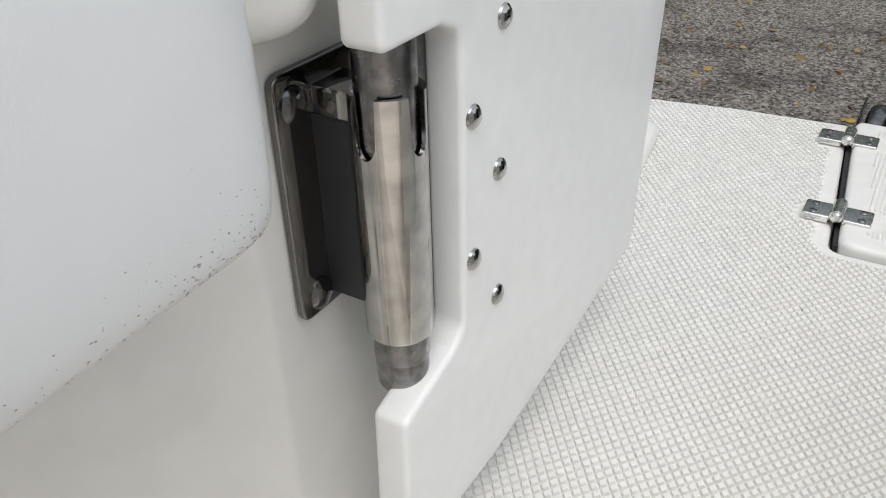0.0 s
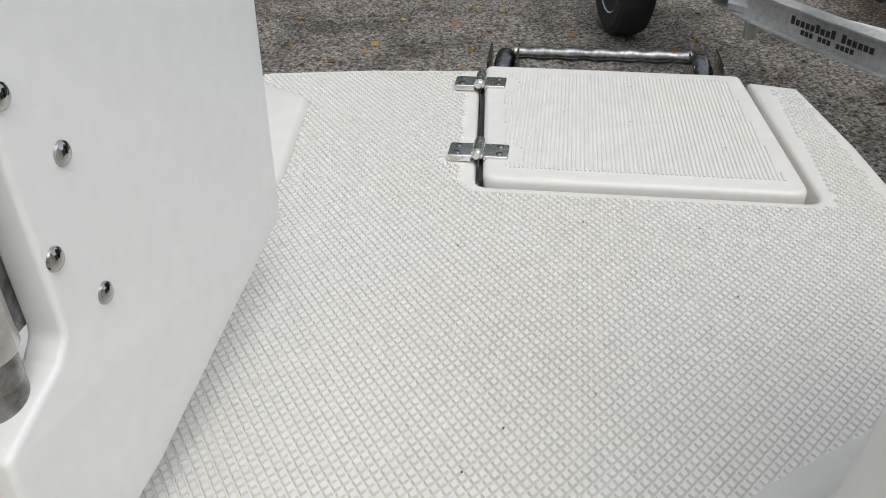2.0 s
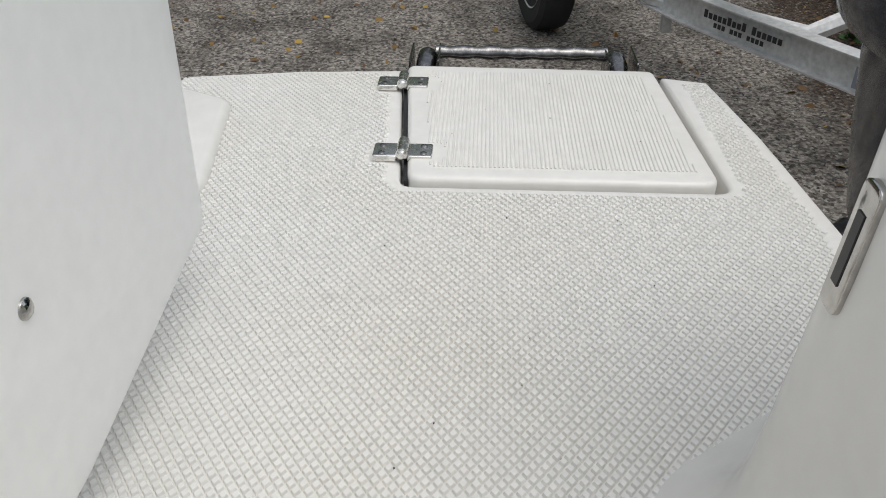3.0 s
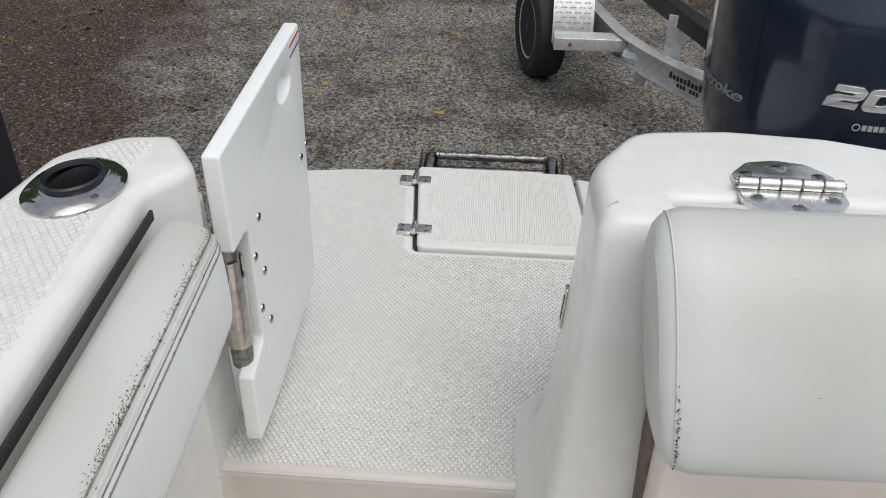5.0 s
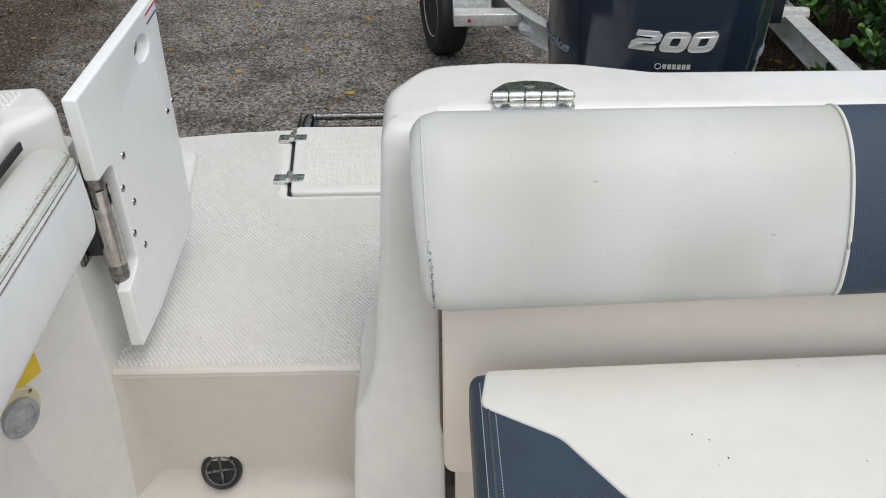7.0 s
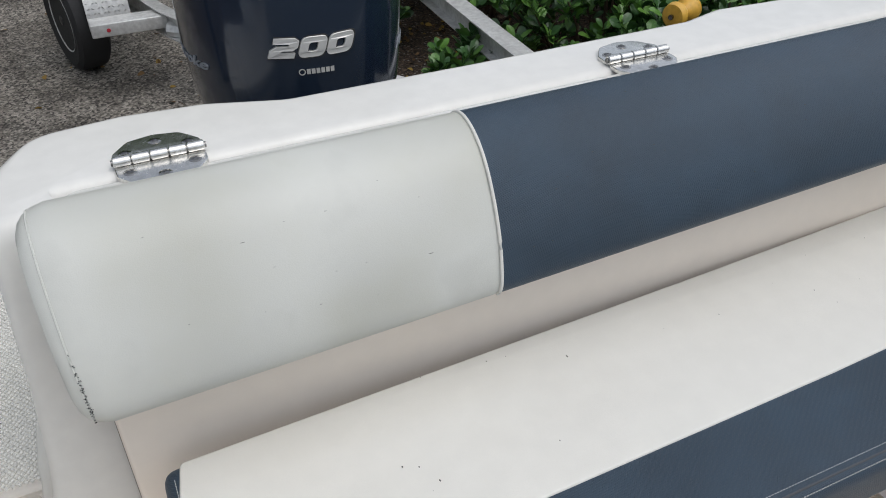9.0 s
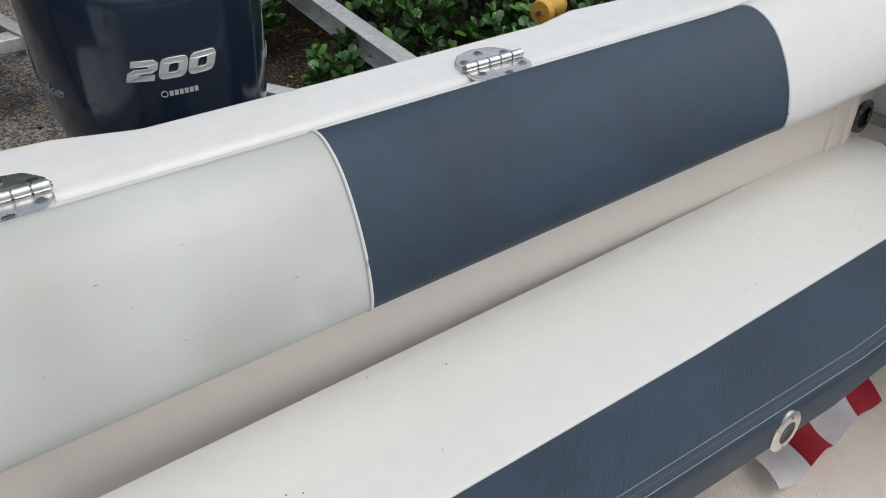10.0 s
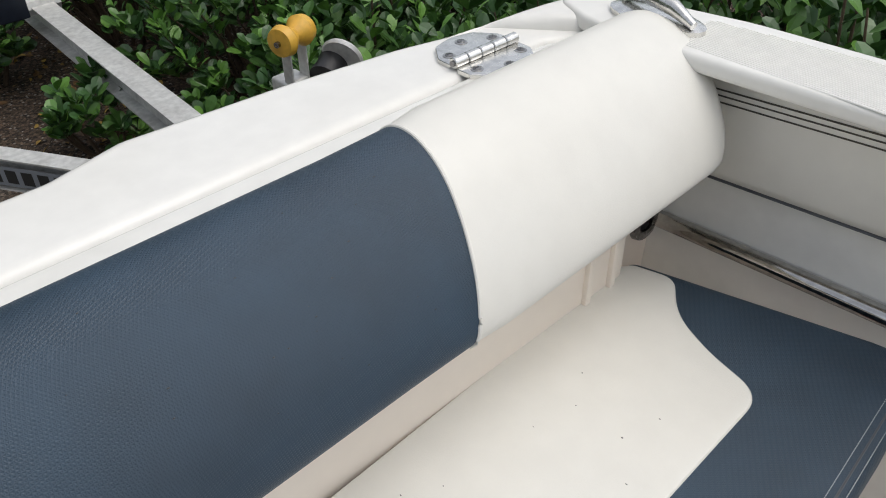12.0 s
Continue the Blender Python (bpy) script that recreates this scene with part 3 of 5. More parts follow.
part("transom_console", loft([console_ring(z, i) for z, i in ((-0.30, 0.0), (-0.012, 0.0), (0.0, 0.0), (0.008, 0.0), (0.02, 0.0), (0.034, 0.0), (0.05, 0.0), (0.08, 0.0), (0.12, 0.0), (0.25, 0.0), (0.40, 0.0), (0.448, 0.0), (0.460, 0.0015), (0.469, 0.005), (0.475, 0.010), (0.478, 0.017), (0.4785, 0.023))]), GEL, boat, "white moulded transom console", smooth=50)


def swell(u, v):
    """The console's top rising into the gunwale: u along x, v across, both 0 to 1."""
    x = 2.27 + 0.25 * u
    up = u * u * (3 - 2 * u)
    y0, y1 = 0.594 - 0.11 * min(1.0, max(0.0, (x - 2.385) / 0.09)), 0.634 - 0.076 * u
    e = min(v, 1 - v) * (y1 - y0)
    roll = 0.022 * (1 - math.sqrt(max(0.0, 1 - max(0.0, 1 - e / 0.022) ** 2)))
    return (x, y0 + (y1 - y0) * v, 0.4755 + 0.0265 * up - roll * (0.35 + 0.65 * up))


SW = [[swell(u / 20, v / 16) for v in range(17)] + [swell(u / 20, 1)[:2] + (0.43,), swell(u / 20, 0)[:2] + (0.43,)] for u in range(21)]
part("console_swell", loft(SW), GEL, boat, smooth=60)
part("console_bulkhead", box(2.38, 2.61, 0.385, 0.47, -0.32, 0.318, 0.006), CREAM, boat)
part("console_bulkhead", box(2.40, 2.60, 0.42, 0.50, -0.32, 0.46, 0.01), GEL, boat)

# unseen wall added forward to block low light into the cockpit
part("unseen_light_block", box(-0.04, 2.60, -1.75, -1.68, SOLE - 0.02, 0.36, 0.02), GEL, boat)

# panel behind the bench
bench = thing("folding_bench", "fold-out bench, cream vinyl seat edged with slate-blue vinyl", "bench", (1.6, 0.3, SOLE))
base = bench
part("base_panel", plate([rounded([(0.652, -0.085), (2.385, -0.085), (2.385, 0.44), (0.652, 0.44)], [0.03, 0.03, 0.0, 0.0])], 0.305, 0.362, 0.008, "y"), CREAM, base)
# dark frame behind the panel puts its shadow gap into colour
part("base_frame", plate([rounded([(0.647, -0.091), (2.39, -0.091), (2.39, 0.445), (0.647, 0.445)], [0.034, 0.034, 0, 0])], 0.352, 0.40, 0.003, "y"), GAP, base, "dark brown frame with the panel's shadow gap in its colour")
part("base_box", box(0.672, 2.392, 0.345, 0.55, SOLE - 0.01, 0.44), CREAM, base)
for x in (2.29, 2.345):
    part("corner_trim", box(x, x + 0.012, 0.297, 0.31, 0.10, 0.33, 0.003, 2), CREAM, base)


# ---- upholstery ----
srng = random.Random(5)
backrest = thing("backrest", "padded vinyl bench backrest, white ends with a slate-blue middle", "backrest", (1.58, 0.36, 0.30))


def back_ring(x, grow=0.0):
    """Section of the backrest across its length: reclined, with a full rounded front."""
    g = grow
    prof = smooth_ring([(0.440, 0.470), (0.428, 0.505), (0.408, 0.519), (0.382, 0.520), (0.350, 0.509), (0.318, 0.487), (0.286, 0.452), (0.259, 0.412), (0.242, 0.375), (0.234, 0.345), (0.240, 0.328), (0.257, 0.322), (0.33, 0.325), (0.41, 0.40)], 4)
    cy = sum(p[0] for p in prof) / len(prof)
    cz = sum(p[1] for p in prof) / len(prof)
    proud = max(0.0, min(1.0, (x - 1.99) / 0.06))
    rise = 0.003 * proud
    tilt = 0.027 * (x - 1.16) / 0.85
    lean = np.interp(x, [0.64, 1.16, 2.004, 2.5], [-0.012, 0.020, 0.054, 0.040])
    g -= 0.05 * proud
    ring = []
    for y, z in prof:
        k = min(1.0, max(0.0, (z - 0.33) / 0.19))
        ring.append((x + lean * k, cy + (y - cy) * (1 - g), cz + (z - cz) * (1 - g) + rise + tilt * (1 - k)))
    return ring


def span(x0, x1, round0, round1):
    rings = []
    if round0:
        rings += [back_ring(x0 + 0.000, 0.24), back_ring(x0 + 0.004, 0.15), back_ring(x0 + 0.011, 0.08), back_ring(x0 + 0.021, 0.03)]
    rings += [back_ring(x0 + (x1 - x0) * k / 10 if not (round0 and k == 0) and not (round1 and k == 10) else (x0 + 0.035 if k == 0 else x1 - 0.035)) for k in range(11)]
    if round1:
        rings += [back_ring(x1 - 0.018, 0.02), back_ring(x1 - 0.006, 0.08), back_ring(x1, 0.16)]
    return loft(rings)


part("end_panel", span(0.624, 1.160, True, False), VINYL, backrest, "stained white vinyl panel")
part("middle_panel", moved(span(1.161, 2.004, False, False), Matrix.Translation((0, -0.0015, 0.001))), SLATE, backrest, "slate-blue woven vinyl panel", smooth=40)
part("end_panel", span(2.005, 2.475, False, True), VINYL2, backrest, "white vinyl panel")
for x in (1.160, 2.004):
    r = back_ring(x)[4:42]
    part("piping", tube([(a, y - 0.002, z + 0.001) for a, y, z in r], 0.0024, 8), VINYL2, backrest)
part("seam", tube([(a - 0.0005, y, z) for a, y, z in back_ring(0.640, 0.050)[6:40]], 0.0013, 6), VINYL, backrest)
scuffs = []
for k in range(46):
    x, q = srng.uniform(1.2, 1.98), srng.randrange(14, 32)
    p = back_ring(x)[q]
    r = srng.uniform(0.0008, 0.0022)
    scuffs.append(moved(lathe([(0.0001, 0.3), (1.0, 0.1), (0.0001, -0.3)], 6), Matrix.Translation((p[0], p[1] - 0.0016, p[2] + 0.001)) @ Matrix.Diagonal((r * 0.8, r * 0.5, r * srng.uniform(1, 2), 1))))
for k in range(14):
    p = back_ring(srng.uniform(0.70, 1.12))[srng.randrange(14, 34)]
    r = srng.uniform(0.0006, 0.0014)
    scuffs.append(moved(lathe([(0.0001, 0.3), (1.0, 0.1), (0.0001, -0.3)], 6), Matrix.Translation(p) @ Matrix.Diagonal((r * srng.uniform(1, 3), r * 0.5, r, 1))))
for k in range(90):
    p = back_ring(0.641 + srng.gauss(0, 0.0012), 0.046)[min(39, max(20, int(srng.gauss(33, 3))))]
    r = srng.uniform(0.0005, 0.0012)
    scuffs.append(moved(lathe([(0.0001, 0.3), (1.0, 0.1), (0.0001, -0.3)], 5), Matrix.Translation((p[0], p[1] - 0.001, p[2] + srng.uniform(-0.005, 0.005))) @ Matrix.Diagonal((r, r, r * srng.uniform(1, 2), 1))))
tagged(part("scuff_marks", joined("scuff_marks", scuffs), BLACK, backrest, smooth=0), "small dark scuff marks", kind="stuff")
part("backing_board", plate([rounded([(0.660, 0.405), (2.43, 0.405), (2.43, 0.5015), (0.660, 0.4985)], 0.03)], 0.440, 0.4765, 0.006), GEL, backrest, "white hinged backing board")


def seat_hinge(x):
    """Butt hinge with two curved leaves, five knuckles and countersunk screws."""
    h = thing("seat_hinge", "polished stainless strap hinge on the backrest", "hinge", (x, 0.525, 0.48), "backrest hinges")
    leaf = rounded([(-0.060, 0.006), (0.060, 0.006), (0.059, 0.030), (0.036, 0.060), (0.0, 0.068), (-0.036, 0.060), (-0.059, 0.030)], [0.003, 0.003, 0.012, 0.02, 0.03, 0.02, 0.012])
    for side, top in ((1, 0.4850), (-1, 0.4835)):
        ob = part("hinge_leaf", plate([[(x + a, 0.525 + side * b) for a, b in leaf]], top - 0.008, top, 0.0015), CHROME, h)
        for a, b in ((-0.042, 0.026), (0.0, 0.046), (0.042, 0.026)):
            part("countersink", lathe([(0.0001, 0), (0.0085, 0), (0.0090, 0.0008), (0.0075, 0.0014), (0.0001, 0.0010)], 18, (x + a, 0.525 + side * b, top - 0.0004)), HINGE, ob)
            part("screw", lathe([(0.0001, 0), (0.0062, 0), (0.0058, 0.0012), (0.0030, 0.0022), (0.0001, 0.0024)], 14, (x + a, 0.525 + side * b, top + 0.0004)), DULL, ob)
            part("screw_slot", moved(box(-0.0035, 0.0035, -0.0006, 0.0006, 0, 0.0004), pose(x + a, 0.525 + side * b, top + 0.0025, 0, 0, 900 * b + 500 * a)), BLACK, ob)
    for k in range(5):
        part("knuckle", tube([(x - 0.060 + k * 0.0242, 0.525, 0.488), (x - 0.0588 + k * 0.0242, 0.525, 0.488), (x - 0.0382 + k * 0.0242, 0.525, 0.488), (x - 0.037 + k * 0.0242, 0.525, 0.488)], [0.0066, 0.0078, 0.0078, 0.0066], 16), CHROME, h)
    part("hinge_pin", tube([(x - 0.0625, 0.525, 0.488), (x + 0.0625, 0.525, 0.488)], 0.0042, 12), DULL, h)


for x in (0.792, 1.572, 2.316):
    seat_hinge(x)

# bench seat
seat = bench
SEAT = rounded([(0.688, 0.262), (0.688, -0.122), (1.75, -0.128), (2.40, -0.09), (2.535, -0.055), (2.430, 0.318), (2.40, 0.325), (1.6, 0.292)], [0.02, 0.03, 0.3, 0.2, 0.05, 0.03, 0.05, 0.3])
part("seat_body", plate([SEAT], 0.100, 0.1875, 0.020, seg=5), SLATE, seat, "slate-blue woven vinyl edge")
TOP = rounded([(0.712, 0.258), (0.700, 0.19), (0.80, 0.130), (0.868, 0.03), (0.93, 0.008), (1.6, 0.021), (2.1, 0.040), (2.318, 0.046), (2.338, 0.130), (2.368, 0.200), (2.432, 0.246), (2.414, 0.308), (2.395, 0.319), (1.6, 0.287)],
              [0.01, 0.02, 0.06, 0.05, 0.1, 0.3, 0.2, 0.045, 0.25, 0.16, 0.03, 0.02, 0.02, 0.3], 8)
part("seat_inlay", plate([TOP], 0.160, 0.1905, 0.004, seg=3), VINYL2, seat, "cream vinyl centre panel")
FRONT = [(0.72 + 0.06 * k, -0.112 if k < 18 else -0.112 + 0.0028 * (k - 18) ** 1.15) for k in range(31)]
part("seam", tube([(x, y, 0.1863) for x, y in FRONT], 0.0017, 6), PIPING, seat)
stitch = []
for dy, z in ((0.009, 0.1873), (-0.0085, 0.1832)):
    for k in range(380):
        x = 0.72 + k * 0.0047
        y = np.interp(x, [p[0] for p in FRONT], [p[1] for p in FRONT]) + dy
        stitch.append(box(x, x + 0.0031, y - 0.0005, y + 0.0005, z - 0.0006, z + 0.0006))
tagged(part("stitching", joined("stitching", stitch), THREAD, seat, smooth=0), "pale stitching", kind="stuff")
edge = []
for dx in (0.012, 0.030):
    for k in range(72):
        y = 0.235 - k * 0.0047
        edge.append(box(0.690 + dx - 0.0005, 0.690 + dx + 0.0005, y - 0.0031, y, 0.1858 if dx < 0.02 else 0.1872, 0.1880))
tagged(part("stitching", joined("stitching", edge), THREAD, seat, smooth=0), "pale stitching on the seat end", kind="stuff")
part("seam", tube([(0.711, 0.24 - 0.03 * k, 0.1873) for k in range(12)], 0.0017, 6), PIPING, seat)
SOCKET = Matrix.Translation((1.628, -0.1275, 0.137)) @ Matrix.Diagonal((0.96, 1, 1.28, 1)) @ Matrix.Rotation(radians(90), 4, "X")
part("socket_ring", moved(lathe([(0.0165, 0.002), (0.0165, 0.0048), (0.019, 0.0056), (0.029, 0.0040), (0.031, 0.002), (0.031, -0.004)], 36, cap=False), SOCKET), CHROME, seat, "oval stainless socket")
part("socket_bore", moved(lathe([(0.0001, 0.0040), (0.012, 0.0040), (0.0145, 0.0050), (0.0170, 0.0046), (0.0170, -0.002)], 28), SOCKET), BLACK, seat)
for dz in (-0.026, 0.026):
    part("screw", lathe([(0.0001, 0), (0.003, 0), (0.0001, 0.0015)], 8, (1.628, -0.1322, 0.137 + dz * 1.17), (0, -1, 0)), DULL, seat)

# coaming bolsters
bol = thing("coaming_bolster", "white padded coaming bolster with mildewed stitching", "bolster", (0.15, 0.1, 0.38))


def bol_ring(y):
    o = 0.087 + 0.054 * (0.408 - y)
    e = max(0.0, min(1.0, (0.402 - y) / 0.032))
    k = 0.62 + 0.38 * math.sqrt(max(0.0, 1 - (1 - e) ** 2))
    prof = smooth_ring([(0.0, 0.38), (0.0, 0.450), (0.005, 0.470), (0.020, 0.479), (0.044, 0.480), (0.062, 0.474), (0.072, 0.462), (0.077, 0.444), (0.079, 0.400), (0.077, 0.362), (0.066, 0.348), (0.02, 0.348)], 3)
    return [(o + 0.034 + (a - 0.034) * k, y, z - 0.012 * (1 - k)) for a, z in prof]


BOL = [bol_ring(0.402 - 0.0045 * k) for k in range(9)] + [bol_ring(0.36 - 0.1 * k) for k in range(28)]
crown = loft([r[:19] for r in BOL], closed=False)
crown.faces.new([crown.verts.new(p) for p in BOL[0]])
part("top_panel", crown, VINYL, bol, "stained off-white vinyl top", smooth=60)
part("side_panel", loft([r[18:] + r[:1] for r in BOL], closed=False), VINYLW, bol, "bright white vinyl side", smooth=60)


def on_bolster(y, q):
    """A point on the bolster's skin at y, q steps round its section."""
    r = bol_ring(y)
    a, b, f = r[int(q)], r[int(q) + 1], q - int(q)
    return [a[k] + (b[k] - a[k]) * f for k in range(3)]


RUN = [0.396 - 0.006 * k for k in range(300)]
for q, r in ((16.2, 0.0012), (17.6, 0.0024), (18.6, 0.0009), (19.8, 0.0012)):
    part("seam", tube([on_bolster(y, q) for y in RUN], r, 6), VINYL if q == 17.6 else SEAMS, bol, "" if q == 17.6 else "soiled sewn seam")
dabs = []


def dab(p, lo, hi, stretch=2.4):
    r = srng.uniform(lo, hi)
    dabs.append(moved(lathe([(0.0001, 0.6), (0.9, 0.3), (0.0001, -0.5)], 5), Matrix.Translation(p) @ Matrix.Diagonal((r, r * srng.uniform(1, stretch), r, 1))))


for k in range(340):
    y = 0.393 - 0.0048 * k
    if srng.random() < 0.9:
        dab(on_bolster(y, 16.2), 0.0008, srng.choice((0.0014, 0.0026)), 2.2)
    if srng.random() < 0.45:
        dab(on_bolster(y + srng.uniform(-0.002, 0.002), srng.choice((17.1, 18.2, 19.6, 19.6))), 0.0006, 0.0011)
for c in range(46):
    yc = srng.uniform(-0.9, 0.39) if c > 12 else srng.uniform(0.1, 0.39)
    for k in range(srng.randrange(12, 40)):
        dab(on_bolster(min(0.397, yc + srng.gauss(0, 0.022)), 16 - min(2.6, abs(srng.gauss(0, 0.6)))), 0.00025, 0.0008)
tagged(part("mildew", joined("mildew", dabs), MILDEW, bol, smooth=0), "dark mildew specks along the seam", kind="stuff")
dabs = []
for k in range(620):
    y = srng.choice((0.392 - abs(srng.gauss(0, 0.05)), srng.uniform(-0.25, 0.30), srng.gauss(0.25, 0.03), srng.gauss(0.13, 0.02)))
    dab(on_bolster(min(0.398, y), 29.0 - min(5.0, abs(srng.gauss(0, 1.5)))), 0.00014, 0.0005, 2.0)
tagged(part("grime", joined("grime", dabs), GRIME, bol, smooth=0), "faint grey grime on the lower edge", kind="stuff")
part("trim_strip", box(-0.002, 0.002, -1.6, 0.0, -0.01, 0.002, 0.001, 2), RUBBER, bol, "dark rubber trim strip").matrix_basis = pose(0.0835, 0.408, 0.482, 0, 0, 3.1)

bol2 = thing("coaming_bolster", "cream padded coaming bolster with mildewed stitching", "bolster", (2.58, 0.1, 0.29))


def bol2_ring(y):
    up = 0.08 * (0.31 - y)
    return [(a, b, c + up) for a, b, c in ((2.595, y, 0.462), (2.572, y, 0.463), (2.553, y, 0.453), (2.545, y, 0.430), (2.547, y, 0.41), (2.552, y, 0.36), (2.556, y, 0.300), (2.562, y, 0.286), (2.575, y, 0.281), (2.595, y, 0.281))]


part("bolster_body", loft([bol2_ring(0.40 - 0.14 * k) for k in range(20)]), VINYL2, bol2, smooth=50)
for z in (0.430, 0.421, 0.411):
    part("seam", tube([(2.5448 + abs(0.43 - z) * 0.09, 0.38 - 0.08 * k, z + 0.08 * (0.08 * k - 0.07)) for k in range(30)], 0.0012, 6), MILDEW, bol2, "mildewed seam")
# thin dark tube drawing the gap line below the bolster
part("lower_gap_line", tube([(2.566, 0.40 - 0.1 * k, 0.280 + 0.08 * (0.1 * k - 0.09)) for k in range(26)], 0.0022, 6), PIPING, bol2, "dark line along the bolster's lower gap")


# ---- transom gate ----
gate = thing("transom_gate", "white polymer board transom gate, swung open on a steel hinge", "gate", (0.125, 0.5, 0.05))
GATE = rounded([(0.492, 0.508), (0.492, 0.373), (0.540, 0.373), (0.557, 0.366), (0.557, 0.190), (0.546, 0.181), (0.492, 0.166), (0.487, 0.050), (0.60, 0.045), (0.872, 0.074), (0.908, 0.532)],
               [0.006, 0.006, 0.0, 0.012, 0.012, 0.006, 0.006, 0.006, 0.05, 0.012, 0.006])
holed = [(0.792 + 0.040 * math.cos(a * math.pi / 18), 0.473 + 0.021 * math.sin(a * math.pi / 18)) for a in range(36)]
part("gate_board", plate([GATE, holed], 0.113, 0.136, 0.004, "x", 3), BOARD, gate, smooth=50)
for y, z in ((0.600, 0.362), (0.567, 0.319), (0.597, 0.276), (0.567, 0.232), (0.597, 0.189), (0.889, 0.331), (0.850, 0.327)):
    part("rivet", lathe([(0.0070, 0.0), (0.0066, 0.0016), (0.0045, 0.0032), (0.0001, 0.0039)], 16, (0.1358, y, z), (1, 0, 0)), HINGE, gate)
part("warning_label", plate([rounded([(0.835, 0.497), (0.903, 0.503), (0.904, 0.525), (0.836, 0.519)], 0.003)], 0.1361, 0.1367, 0.0, "x"), WHITECLOTH, gate, "small warning label")
part("label_bar", plate([[(0.838, 0.514), (0.901, 0.520), (0.901, 0.5235), (0.838, 0.5175)]], 0.1368, 0.1372, 0.0, "x"), REDINK, gate)
part("label_bar", plate([[(0.838, 0.499), (0.901, 0.505), (0.901, 0.508), (0.838, 0.502)]], 0.1368, 0.1372, 0.0, "x"), BLUEINK, gate)

hinge = thing("gate_hinge", "stainless hinge post with a slotted sleeve and wall plate", "hinge", (0.11, 0.525, 0.164))
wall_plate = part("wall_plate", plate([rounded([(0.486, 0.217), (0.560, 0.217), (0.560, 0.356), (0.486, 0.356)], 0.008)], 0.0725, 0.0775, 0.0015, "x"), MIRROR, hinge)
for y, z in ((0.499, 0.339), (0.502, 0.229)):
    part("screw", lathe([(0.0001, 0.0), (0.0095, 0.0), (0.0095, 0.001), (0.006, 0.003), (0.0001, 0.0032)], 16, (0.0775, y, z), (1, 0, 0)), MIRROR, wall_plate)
part("hinge_web", box(0.076, 0.105, 0.512, 0.540, 0.225, 0.345, 0.003, 2), HINGE, hinge)
# thin black sheet over the web's forward face
part("web_dark_face", box(0.0768, 0.1052, 0.5105, 0.5125, 0.225, 0.33, 0.0008, 1), BLACK, hinge)
def slotted(r):
    """Top rim of the sleeve at radius r, dipping into four U-shaped slots."""
    out = []
    for k in range(144):
        a = 2 * math.pi * k / 144
        d = min(abs((math.degrees(a) - c + 180) % 360 - 180) for c in (-93, -3, 87, 177)) / 19
        dip = 0.020 + 0.011 * math.sqrt(1 - d * d) if d < 1 else 0.0
        out.append((0.1135 + r * math.cos(a), 0.524 + r * math.sin(a), 0.346 - dip))
    return out


def barrel(r, z):
    return [(0.1135 + r * math.cos(2 * math.pi * k / 144), 0.524 + r * math.sin(2 * math.pi * k / 144), z) for k in range(144)]


part("sleeve", loft([barrel(0.0168, 0.205), barrel(0.0184, 0.205), barrel(0.0190, 0.2065), barrel(0.0190, 0.31), slotted(0.0190), slotted(0.0168), barrel(0.0168, 0.30)], cap=False), HINGE, hinge, smooth=50)
part("pin", lathe([(0.0001, 0.163), (0.012, 0.1635), (0.0148, 0.168), (0.0154, 0.18), (0.0154, 0.20), (0.0154, 0.39), (0.0001, 0.39)], 28, (0.1135, 0.524, 0.0)), DULL, hinge)
part("collar", lathe([(0.0156, 0.187), (0.0159, 0.188), (0.0159, 0.203), (0.0156, 0.204)], 28, (0.1135, 0.524, 0.0), cap=False), DULL, hinge, "scuffed collar")
part("gate_leaf", box(0.108, 0.115, 0.535, 0.60, 0.195, 0.37, 0.002, 2), DULL, hinge)

# latch strike on the console
strike = thing("latch_strike", "small stainless latch strike on the console side", "latch", (0.55, 0.575, 0.25))
part("strike_plate", moved(plate([rounded([(-0.009, -0.034), (0.009, -0.034), (0.009, 0.034), (-0.009, 0.034)], 0.006)], 0.0, 0.005, 0.001, "x"), pose(0.5595, 0.568, 0.262, 0, 183.5, 0)), HINGE, strike)
part("strike_slot", moved(box(-0.003, 0.003, -0.0035, 0.0035, -0.019, 0.019), pose(0.5568, 0.568, 0.262, 0, 183.5, 0)), BLACK, strike)

# rod holder
rod = thing("rod_holder", "stainless flush rod holder with a black liner in the gunwale", "rod holder", (0.004, 0.41, 0.505))


def oval(a, b, z, n=36, y0=0.0):
    return [(0.004 + a * math.cos(2 * math.pi * k / n), 0.41 + y0 + b * math.sin(2 * math.pi * k / n), z) for k in range(n)]


part("flange", loft([oval(0.052, 0.064, 0.504), oval(0.052, 0.064, 0.508), oval(0.046, 0.058, 0.513), oval(0.032, 0.040, 0.517), oval(0.027, 0.032, 0.517), oval(0.026, 0.030, 0.48)], cap=False), HINGE, rod)
part("liner", loft([oval(0.032, 0.037, 0.516), oval(0.032, 0.037, 0.521), oval(0.030, 0.0345, 0.523), oval(0.028, 0.0325, 0.519), oval(0.024, 0.028, 0.49), oval(0.022, 0.026, 0.36), oval(0.001, 0.001, 0.36)], cap=False), BLACK, rod)
for a in (-35, 85, 205):
    part("screw", lathe([(0.0001, 0), (0.0055, 0), (0.0055, 0.001), (0.003, 0.002), (0.0001, 0.0022)], 12, (0.004 + 0.042 * math.cos(radians(a)), 0.41 + 0.050 * math.sin(radians(a)), 0.5125)), DULL, rod)

